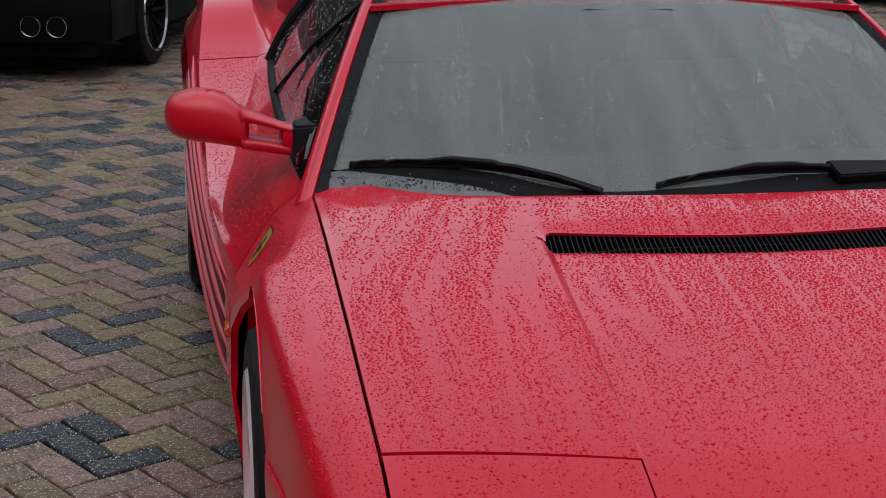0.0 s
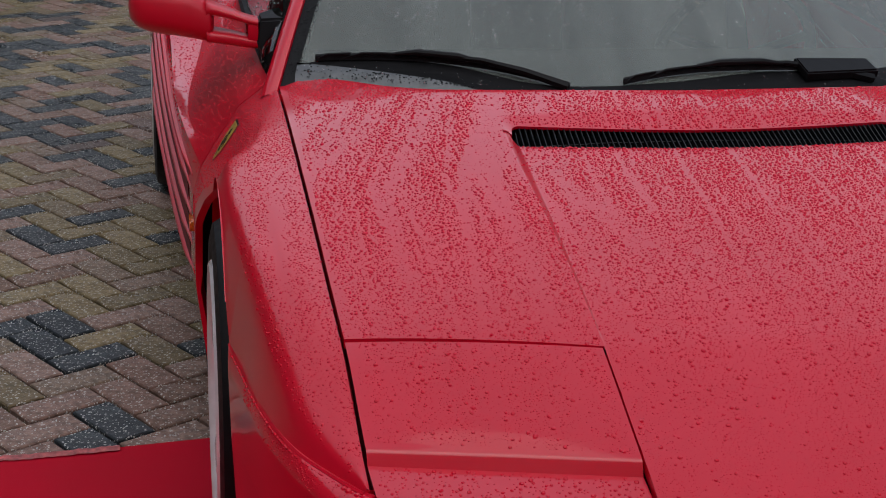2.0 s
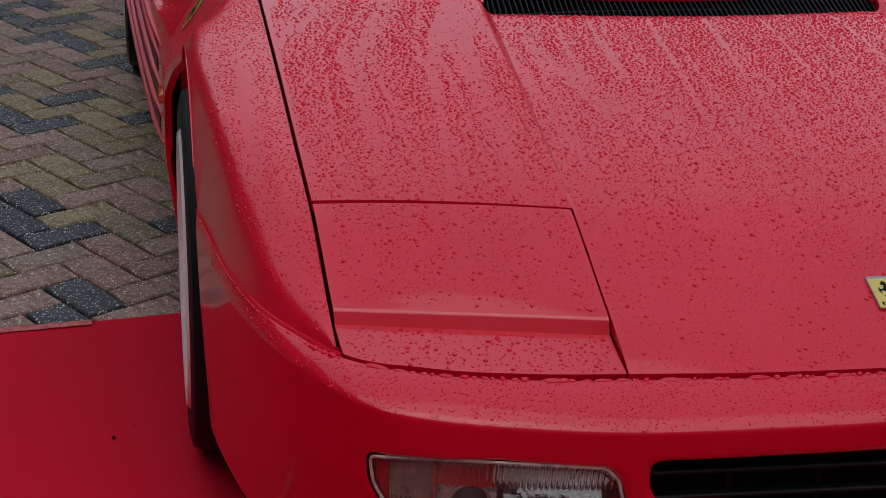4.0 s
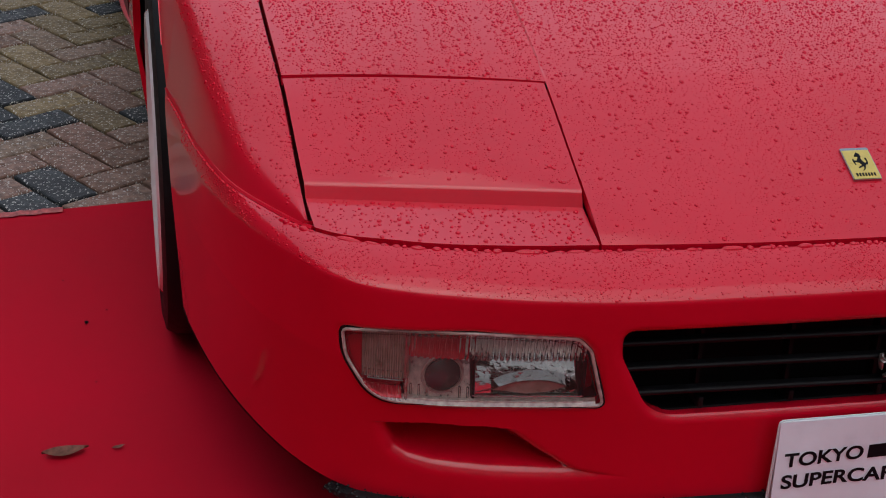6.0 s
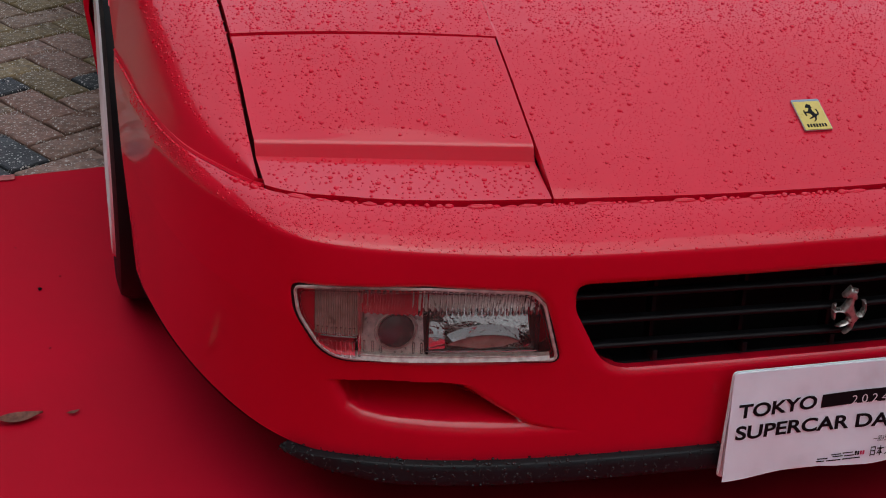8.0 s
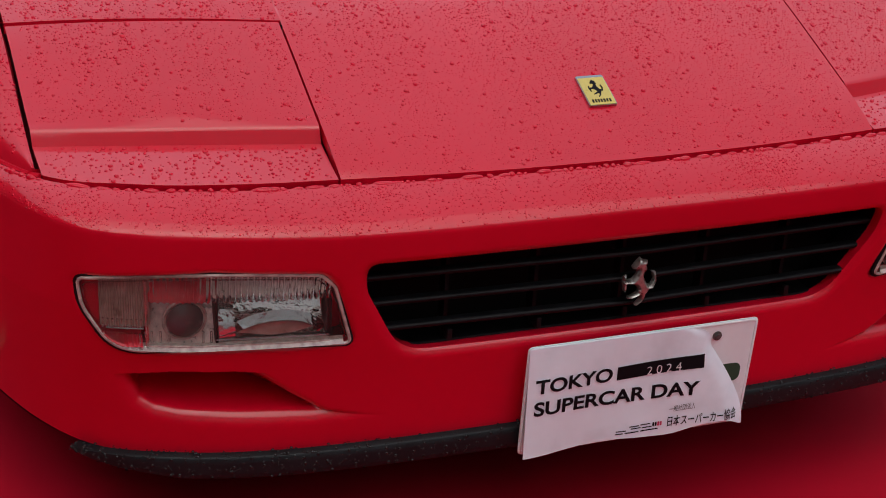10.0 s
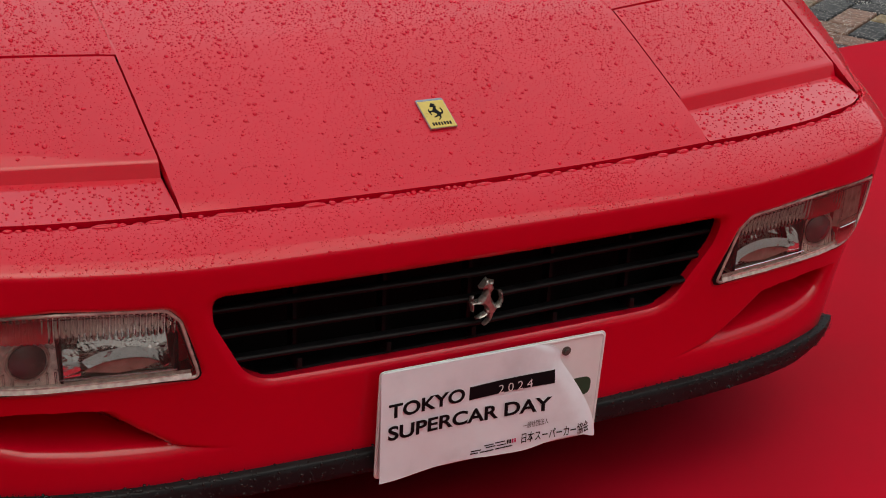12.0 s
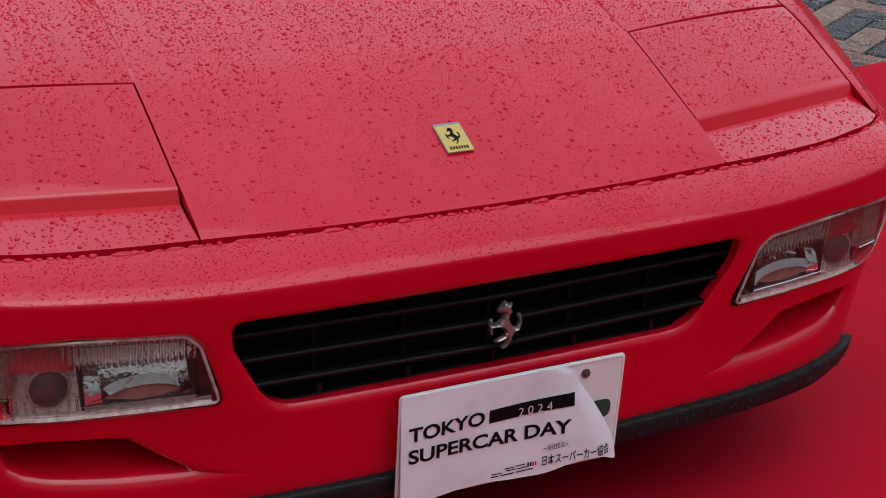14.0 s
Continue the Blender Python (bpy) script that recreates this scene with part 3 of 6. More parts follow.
def wing(s):
    ys = np.unique(np.r_[np.linspace(0.165, 0.699, 60), np.linspace(0.702, 1.39, 80), np.linspace(1.393, 1.506, 12)])
    vs = np.linspace(0, 1, 30)
    P = np.array([np.c_[s * wing_point(y, vs)[:, 0], np.full(30, y), wing_point(y, vs)[:, 1]] for y in ys])
    ob = panel("front_wing", P, HAZED, car, "wet red front wing over the wheel", skirt=0.014, sides="uUvV")
    # the arch's rolled lip
    pts = [(s * 0.861, ARCH_Y - ARCH_R * math.cos(a), ARCH_Z + ARCH_R * math.sin(a)) for a in np.linspace(0.80, math.pi - 0.05, 40)]
    lip = [(x - s * 0.03, y + 0.012 * math.cos(0.6), z - 0.002) for x, y, z in pts]
    Q = np.array([[p, (p[0] - s * 0.006, p[1], p[2]), (q[0], q[1], q[2] - 0.004)] for p, q in zip(pts, lip)])
    panel("arch_lip", Q, RED, ob, skirt=0)
    # the dark wheel house
    W = np.array([[(s * x, ARCH_Y - (ARCH_R - 0.004) * math.cos(a), ARCH_Z + (ARCH_R - 0.004) * math.sin(a)) for x in (0.835, 0.55)] for a in np.linspace(-0.3, math.pi + 0.3, 40)])
    panel("wheel_house", W, DARK, car, skirt=0)
    disc = np.array([[(s * 0.55, ARCH_Y - r * math.cos(a), ARCH_Z + r * math.sin(a)) for r in (0.02, ARCH_R)] for a in np.linspace(0, math.tau, 40)])
    panel("wheel_house", disc, DARK, car, skirt=0)
    return ob


wing(-1), wing(1)
# red filler in the joint between wing and bumper
for s in (-1, 1):
    part("joint_filler", tube([(s * (x - 0.0015), y + 0.001, z - 0.0012) for x, y, z in spline([(k, *r) for k, r in enumerate(SEAM)], np.linspace(5.05, 9.95, 50))], 0.0036, 6), RED, car)

# ---- bumper ----
CREASE = [(0.0, -0.033, 0.525), (0.17, -0.032, 0.525), (0.36, -0.026, 0.526), (0.49, -0.007, 0.528), (0.615, 0.028, 0.530), (0.691, 0.067, 0.5350),
          (0.745, 0.151, 0.5365), (0.788, 0.250, 0.5335), (0.824, 0.385, 0.5315), (0.849, 0.57, 0.5280), (0.861, 0.660, 0.526)]
FACE = [(0.0, -0.016), (0.17, -0.014), (0.355, -0.006), (0.485, 0.010), (0.60, 0.036), (0.684, 0.078), (0.747, 0.168), (0.790, 0.27), (0.823, 0.41), (0.848, 0.58), (0.858, 0.636)]
LOW = [(0.0, 0.016), (0.17, 0.018), (0.345, 0.025), (0.47, 0.038), (0.575, 0.064), (0.660, 0.108), (0.718, 0.180), (0.768, 0.29), (0.808, 0.42), (0.836, 0.56), (0.846, 0.640)]


def shell_columns(count):
    k = np.linspace(0, 10, count)
    i = np.arange(11)
    get = lambda rows: spline([(n, *r) for n, r in zip(i, rows)], k)  # noqa: E731
    return get(SEAM), get(CREASE), get(FACE), get(LOW)


GRILLE_HOLE = rounded([(-0.358, 0.479, 0.022), (0.358, 0.479, 0.022), (0.354, 0.440, 0.05), (0.303, 0.342, 0.060), (-0.303, 0.342, 0.060), (-0.354, 0.440, 0.05)])
LAMP_HOLE = rounded([(0.3675, 0.3670, 0.008), (0.391, 0.452, 0.02), (0.408, 0.4715, 0.02), (0.535, 0.4780, 0.02), (0.684, 0.4670, 0.012), (0.679, 0.425, 0.06), (0.646, 0.3660, 0.06)])


def inside(poly, x, z):
    hit, n = False, len(poly)
    for i in range(n):
        (ax, az), (bx, bz) = poly[i - 1], poly[i]
        if (az > z) != (bz > z) and x < (bx - ax) * (z - az) / (bz - az) + ax:
            hit = not hit
    return hit


def nearest(poly, x, z):
    best, out = 9.0, (x, z)
    for i in range(len(poly)):
        (ax, az), (bx, bz) = poly[i - 1], poly[i]
        dx, dz = bx - ax, bz - az
        t = max(0.0, min(1.0, ((x - ax) * dx + (z - az) * dz) / max(dx * dx + dz * dz, 1e-12)))
        px, pz = ax + t * dx, az + t * dz
        d = (px - x) ** 2 + (pz - z) ** 2
        if d < best:
            best, out = d, (px, pz)
    return out


SCOOP_TOP = [(0.467, 0.329), (0.512, 0.3335), (0.58, 0.3345), (0.649, 0.3255)]
SCOOP_LOW = [(0.649, 0.3255), (0.641, 0.300), (0.628, 0.275), (0.605, 0.2595), (0.57, 0.2515), (0.49, 0.2455), (0.41, 0.2430), (0.312, 0.2470)]
SCOOP_RIDGE = [(0.312, 0.2470), (0.390, 0.270), (0.430, 0.299), (0.467, 0.329)]


def rim_gap(poly, x, z):
    """How far each place lies from the outline."""
    best = np.full(len(x), 9.0)
    for i in range(len(poly)):
        (ax, az), (bx, bz) = poly[i - 1], poly[i]
        dx, dz = bx - ax, bz - az
        t = np.clip(((x - ax) * dx + (z - az) * dz) / max(dx * dx + dz * dz, 1e-12), 0, 1)
        best = np.minimum(best, np.hypot(ax + t * dx - x, az + t * dz - z))
    return best


def off_line(line, x, z):
    best = 9.0
    for (ax, az), (bx, bz) in zip(line, line[1:]):
        dx, dz = bx - ax, bz - az
        t = max(0.0, min(1.0, ((x - ax) * dx + (z - az) * dz) / (dx * dx + dz * dz)))
        best = min(best, math.hypot(ax + t * dx - x, az + t * dz - z))
    return best


def scoop(x, z):
    """How deep the hollow below the lamp is: a broad rounded lower rim, a sharp ridge on the inner side and an overhung back."""
    a = abs(x)
    if not (0.31 < a < 0.66 and 0.235 < z < 0.345) or not inside(SCOOP_TOP + SCOOP_LOW[1:-1] + SCOOP_RIDGE[:-1], a, z):
        return 0.0
    rim, ridge, top = off_line(SCOOP_LOW, a, z), off_line(SCOOP_RIDGE, a, z), off_line(SCOOP_TOP, a, z)
    f = rim / (rim + top)
    # the lower rim is a quarter round; past it the floor runs back
    round_in = min(rim, 0.95 * 0.024)
    d = 0.024 - math.sqrt(0.024**2 - round_in**2) + 7.0 * max(0.0, rim - 0.95 * 0.024)
    return min(d, 0.050 + 0.22 * f, 90.0 * ridge * ridge, 0.012 + 1.7 * ridge) * min(1.0, top / 0.003)


def bumper_rows():
    # share of the way down, in three stretches: shelf, face, chin
    return 12, 56, 170


def bumper():
    cols = 330
    seam, crease, face, low = shell_columns(cols)
    n1, n2, n3 = bumper_rows()
    half = []
    for c in range(cols):
        s, k, f, l = seam[c], crease[c], face[c], low[c]
        s3, k3, f3, l3 = Vector(s), Vector(k), Vector((f[0], f[1], 0.42)), Vector((l[0], l[1], 0.208))
        out = (k3 - s3)
        rows = []
        # shelf, slightly domed, then a firm edge
        # a narrow gutter along the joint, then the flat shelf
        run = out.length
        for t in (0, 0.0052 / run, 0.0066 / run, *np.linspace(0.0105 / run, 1, n1 - 3)):
            p = s3.lerp(k3, t)
            p.z += 0.003 * math.sin(math.pi * t) * min(1, run / 0.05) - 0.0042 * (t * run < 0.006)
            rows.append(p)
        # round the edge into the face
        a, b = k3, f3
        ctrl = Vector((k3.x + (f3.x - k3.x) * 0.1, k3.y - 0.004 + (f3.y - k3.y) * 0.05, k3.z - 0.016))
        for t in np.linspace(0, 1, n2 + 1)[1:]:
            t2 = t
            p = (1 - t2) ** 2 * a + 2 * t2 * (1 - t2) * ((ctrl + (a + b) / 2) / 2) + t2 * t2 * b
            rows.append(p)
        for t in np.linspace(0, 1, n3 + 1)[1:]:
            p = f3.lerp(l3, t)
            p.y += 0.006 * math.sin(math.pi * t)
            rows.append(p)
        # turned under
        rows.append(l3 + Vector((-0.012 * min(1, l3.x / 0.5), 0.014, -0.004)))
        # soften the edge of the shelf
        way = np.array([tuple(p) for p in rows])
        run = np.r_[0, np.cumsum(np.linalg.norm(np.diff(way, axis=0), axis=1))]
        run -= run[n1 - 1]
        w = min(0.0085, -run[0] * 0.7)
        pick = lambda d: np.array([np.interp(d, run, way[:, q]) for q in range(3)])  # noqa: E731
        if w > 0.004:
            pa, pb, pc = pick(-w), way[n1 - 1], pick(w)
            for r in np.nonzero(np.abs(run) < w)[0]:
                t = (run[r] + w) / (2 * w)
                rows[r] = Vector((1 - t) ** 2 * pa + 2 * t * (1 - t) * pb + t * t * pc)
        half.append(rows)
    H = np.array([[tuple(p) for p in r] for r in half])
    # even heights between the edge and the chin keep the openings clean
    for c in range(cols):
        if H[c, 0, 0] < 0.80:
            for r in range(n1, H.shape[1] - 1):
                H[c, r, 1] += scoop(H[c, r, 0], H[c, r, 2])
    left = H[::-1].copy()
    left[..., 0] *= -1
    P = np.concatenate([left[:-1], H], 0)
    n, m = P.shape[:2]
    verts = P.reshape(-1, 3).copy()
    idx = np.arange(n * m).reshape(n, m)
    lamp_l = [(-x, z) for x, z in LAMP_HOLE][::-1]
    inside_of = np.full(len(verts), -1)
    polys = [GRILLE_HOLE, LAMP_HOLE, lamp_l]
    for v in range(len(verts)):
        x, y, z = verts[v]
        if y < 0.25 and 0.336 < z < 0.484:
            k = 0 if abs(x) < 0.362 else (1 if x > 0 else 2)
            if 0.366 < abs(x) < 0.69 or k == 0:
                if inside(polys[k], x, z):
                    inside_of[v] = k
    faces = []
    for i in range(n - 1):
        for j in range(m - 1):
            q = (idx[i, j], idx[i, j + 1], idx[i + 1, j + 1], idx[i + 1, j])
            if all(inside_of[k] >= 0 for k in q):
                continue
            faces.append(q)
    used = {k for q in faces for k in q}
    for v in used:
        if inside_of[v] >= 0:
            verts[v, 0], verts[v, 2] = nearest(polys[inside_of[v]], verts[v, 0], verts[v, 2])
    # the skin rolls in round the openings
    zone = np.nonzero((verts[:, 1] < 0.25) & (verts[:, 2] > 0.32) & (verts[:, 2] < 0.50) & (np.abs(verts[:, 0]) < 0.71))[0]
    for poly, wide, deep in ((GRILLE_HOLE, 0.013, 0.007), (LAMP_HOLE, 0.009, 0.005), (lamp_l, 0.009, 0.005)):
        d = rim_gap(poly, verts[zone, 0], verts[zone, 2])
        verts[zone, 1] += deep * np.clip(1 - d / wide, 0, 1) ** 2
    me = mesh_from("bumper", verts, faces, RED)
    bm = bmesh.new()
    bm.from_mesh(me)
    bmesh.ops.delete(bm, geom=[v for v in bm.verts if not v.link_faces], context="VERTS")
    bmesh.ops.dissolve_degenerate(bm, dist=0.0002, edges=bm.edges)
    bm.normal_update()
    # rims of the openings turn inwards
    rim = [e for e in bm.edges if e.is_boundary and all(abs(v.co.x) < 0.70 and 0.336 < v.co.z < 0.484 and v.co.y < 0.2 for v in e.verts)]
    me.materials.append(GRILLE)
    for depth, inner in ((0.006, 0), (0.009, 0), (0.037, 1)):
        new_geo = bmesh.ops.extrude_edge_only(bm, edges=rim)["geom"]
        for g in new_geo:
            if isinstance(g, bmesh.types.BMFace):
                g.material_index = inner
        vs = [g for g in new_geo if isinstance(g, bmesh.types.BMVert)]
        rim = [g for g in new_geo if isinstance(g, bmesh.types.BMEdge)]
        for v in vs:
            v.co.y += depth
    # the seam's edge turns down
    top = [e for e in bm.edges if e.is_boundary and all(v.co.z > 0.54 for v in e.verts)]
    vs = [g for g in bmesh.ops.extrude_edge_only(bm, edges=top)["geom"] if isinstance(g, bmesh.types.BMVert)]
    for v in vs:
        v.co.z -= 0.014
    bmesh.ops.recalc_face_normals(bm, faces=bm.faces)
    bm.to_mesh(me)
    bm.free()
    me.polygons.foreach_set("use_smooth", [True] * len(me.polygons))
    me.set_sharp_from_angle(angle=radians(42))
    return put("front_bumper", me, car, "glossy red front bumper with scoops below the lamps"), P


BUMPER_P = bumper()[1]


# black chin lip
def chin_lip():
    _, _, _, low = shell_columns(120)
    low = low[low[:, 0] < 0.687]
    prof = [(0.004, 0.2105), (-0.0100, 0.2105), (-0.0125, 0.2085), (-0.0135, 0.200), (-0.0135, 0.188), (-0.0122, 0.1800), (-0.008, 0.1770), (0.02, 0.1765)]
    right = []
    for i, (x, y) in enumerate(low):
        d = low[min(i + 1, len(low) - 1)] - low[max(i - 1, 0)]
        nrm = Vector((d[1], -d[0])).normalized()
        fade = min(1.0, max(0.0, (0.688 - x) / 0.12)) ** 0.6
        high = 0.2115 - 0.006 * max(0.0, (x - 0.57) / 0.11) ** 2
        right.append([(x + nrm.x * -o, y + nrm.y * -o, high + (z - 0.2105) * (0.04 + 0.96 * fade)) for o, z in prof])
    R = np.array(right)
    L = R[::-1].copy()
    L[..., 0] *= -1
    return panel("chin_lip", np.concatenate([L[:-1], R], 0), LIP, car, "dark grey plastic chin lip with rain drops", skirt=0)


chin_lip()
_, _, _, _low = shell_columns(60)
_u = np.array([[(s * x * f, y + 0.03, 0.19) for f in (1.0, 0.0)] for s, x, y in [(-1, a, b) for a, b in _low[::-1]] + [(1, a, b) for a, b in _low]])
panel("undertray", _u, DARK, car, skirt=0)


# grille: blades with struts behind the opening
def grille():
    back = part("grille", block((-0.40, 0.075, 0.33), (0.40, 0.08, 0.50)), DARK, car, "black slatted grille")
    for z in (0.448, 0.413, 0.378):
        half = {0.448: 0.357, 0.413: 0.343, 0.378: 0.324}[z]
        rows = []
        for x in np.linspace(-half - 0.004, half + 0.004, 24):
            y = float(spline([(0, -0.004), (0.36, 0.010)], abs(x))[0, 0])
            rows.append([(x, y + 0.014, z - 0.0040), (x, y + 0.004, z - 0.0045), (x, y, z - 0.001), (x, y + 0.001, z + 0.0025), (x, y + 0.006, z + 0.0035), (x, y + 0.014, z + 0.0030)])
        put("blade", mesh_from("blade", np.array(rows).reshape(-1, 3), [(i * 6 + j, i * 6 + j + 1, i * 6 + j + 7, i * 6 + j + 6) for i in range(23) for j in range(5)], GRILLE), back)
    for k in range(-2, 3):
        x = k * 0.12
        part("strut", block((x - 0.0025, 0.03, 0.345), (x + 0.0025, 0.05, 0.478)), GRILLE, back)
        part("strut_foot", block((x - 0.0035, 0.010, 0.350), (x + 0.0035, 0.04, 0.366), 0.0015), GRILLE, back)
    part("sill", block((-0.33, 0.024, 0.325), (0.33, 0.07, 0.3455), 0.003), GRILLE, back)
    return back


grille()


def horse_outline():
    """A rearing figure, as a plain flat shape about 1 high."""
    back = [(0.48, 1.0), (0.54, 0.95), (0.70, 0.92), (0.63, 0.85), (0.70, 0.78), (0.61, 0.70), (0.63, 0.58), (0.75, 0.42), (0.85, 0.42), (0.91, 0.52), (0.86, 0.68), (0.95, 0.68), (0.99, 0.50), (0.91, 0.34)]
    legs = [(0.80, 0.34), (0.71, 0.24), (0.66, 0.12), (0.47, 0.0), (0.43, 0.03), (0.58, 0.14), (0.58, 0.24), (0.40, 0.19), (0.22, 0.16), (0.23, 0.20), (0.48, 0.29), (0.50, 0.36), (0.38, 0.46)]
    front = [(0.14, 0.49), (0.16, 0.33), (0.09, 0.34), (0.03, 0.55), (0.06, 0.65), (0.14, 0.66), (0.11, 0.56), (0.29, 0.56), (0.40, 0.66), (0.47, 0.77), (0.30, 0.78), (0.27, 0.83), (0.40, 0.95)]
    return back + legs + front


EMBLEM = mat("worn_silver", (0.34, 0.33, 0.31), 0.30, 0.75)
vary(EMBLEM, 150, 0.35)
_hs = 0.068


def relief(outline, deep, reach, to3d, swell):
    """A bmesh slab of a flat outline whose face swells away from its edge."""
    bm = prism(outline, 0.0, deep, lambda a, b, d: (a, b, d))
    bmesh.ops.triangulate(bm, faces=bm.faces)
    bmesh.ops.subdivide_edges(bm, edges=[e for e in bm.edges if e.calc_length() > 0.004], cuts=3, use_grid_fill=True)
    co = np.array([tuple(v.co) for v in bm.verts])
    d = np.clip(rim_gap(outline, co[:, 0], co[:, 1]) / reach, 0, 1)
    for v, q in zip(bm.verts, d):
        v.co = to3d(v.co.x, v.co.y, v.co.z + (swell * math.sqrt(1 - (1 - q) ** 2) if v.co.z > deep * 0.9 else 0))
    return bm


part("grille_badge", relief([((a - 0.5) * 0.72 * _hs, b * _hs) for a, b in horse_outline()], 0.004, 0.005, lambda a, b, d: (a + 0.002, -0.010 - d, 0.379 + b), 0.006), EMBLEM, car, "pewter animal emblem on the grille")

# bonnet badge: framed yellow enamel with a small dark figure
_bz, _bt = float(top_z(0, 0.153)), math.atan2(float(top_z(0, 0.18)) - float(top_z(0, 0.126)), 0.054)


def on_bonnet(a, b, d):
    return (a, 0.153 + b * math.cos(_bt) - d * math.sin(_bt), _bz + b * math.sin(_bt) + d * math.cos(_bt))


badge = part("bonnet_badge", prism(rounded([(-0.0195, -0.0285, 0.002), (0.0195, -0.0285, 0.002), (0.0195, 0.0285, 0.002), (-0.0195, 0.0285, 0.002)]), -0.001, 0.0035, on_bonnet, 0.001), CHROME, car, "yellow rectangular enamel badge in a chrome frame")
part("enamel", prism([(-0.0183, -0.0275), (0.0183, -0.0275), (0.0183, 0.0235), (-0.0183, 0.0235)], 0.003, 0.0042, on_bonnet), YELLOW, badge)
part("figure", prism([((a - 0.5) * 0.021, -0.014 + b * 0.033) for a, b in horse_outline()], 0.004, 0.0048, on_bonnet), INK, badge)
for k in range(7):
    part("mark", prism([(-0.0135 + k * 0.0040, -0.0235), (-0.0112 + k * 0.0040, -0.0235), (-0.0112 + k * 0.0040, -0.0180), (-0.0135 + k * 0.0040, -0.0180)], 0.004, 0.0048, on_bonnet), INK, badge)


# ---- front lamps ----
def face_y(x):
    return float(spline(FACE, abs(x))[0, 0])


def lamp_span(x):
    """Lower and upper edge of the lamp at x."""
    zs = []
    for i in range(len(LAMP_HOLE)):
        (ax, az), (bx, bz) = LAMP_HOLE[i - 1], LAMP_HOLE[i]
        if (ax > x) != (bx > x):
            zs.append(az + (bz - az) * (x - ax) / (bx - ax))
    return min(zs), max(zs)


LAMP_XS = np.linspace(0.3705, 0.681, 64)


def lamp_skin(depth, cols=LAMP_XS, rows=14):
    out = []
    for x in cols:
        lo, hi = lamp_span(x)
        out.append([(x, face_y(x) + depth - 0.006 * (z - 0.42) / 0.05, z) for z in np.linspace(lo, hi, rows)])
    return np.array(out)


CLEAR = thin_glass("lamp_lens", (0.97, 0.97, 0.96), 0.03, 1.46, 0.022)
FLUTE = mat("fluted_glass", (0.96, 0.94, 0.93), 0.05, Transmission_Weight=1.0, IOR=1.46)
DULL = mat("dull_lamp_metal", (0.74, 0.68, 0.64), 0.30, 0.6)
vary(DULL, 120, 0.3)
RIM_GLASS = mat("thick_rim_glass", (0.84, 0.72, 0.69), 0.16, Transmission_Weight=0.45, IOR=1.45)
vary(RIM_GLASS, 150, 0.3)
SMOKE = mat("grey_side_lens", (0.36, 0.25, 0.23), 0.3, Coat_Weight=0.6)
vary(SMOKE, 80, 0.25)
MIRROR = mat("lamp_reflector", (0.80, 0.79, 0.78), 0.09, 1.0)
bump(MIRROR, noise_node(MIRROR, 70, 3.0).outputs["Fac"], 0.30, 0.006)
SEAL = mat("grey_lamp_frame", (0.45, 0.36, 0.34), 0.28)
vary(SEAL, 80, 0.25)
BULB = mat("dull_lamp_grey", (0.055, 0.048, 0.052), 0.25, Coat_Weight=0.4)
vary(BULB, 90, 0.2)


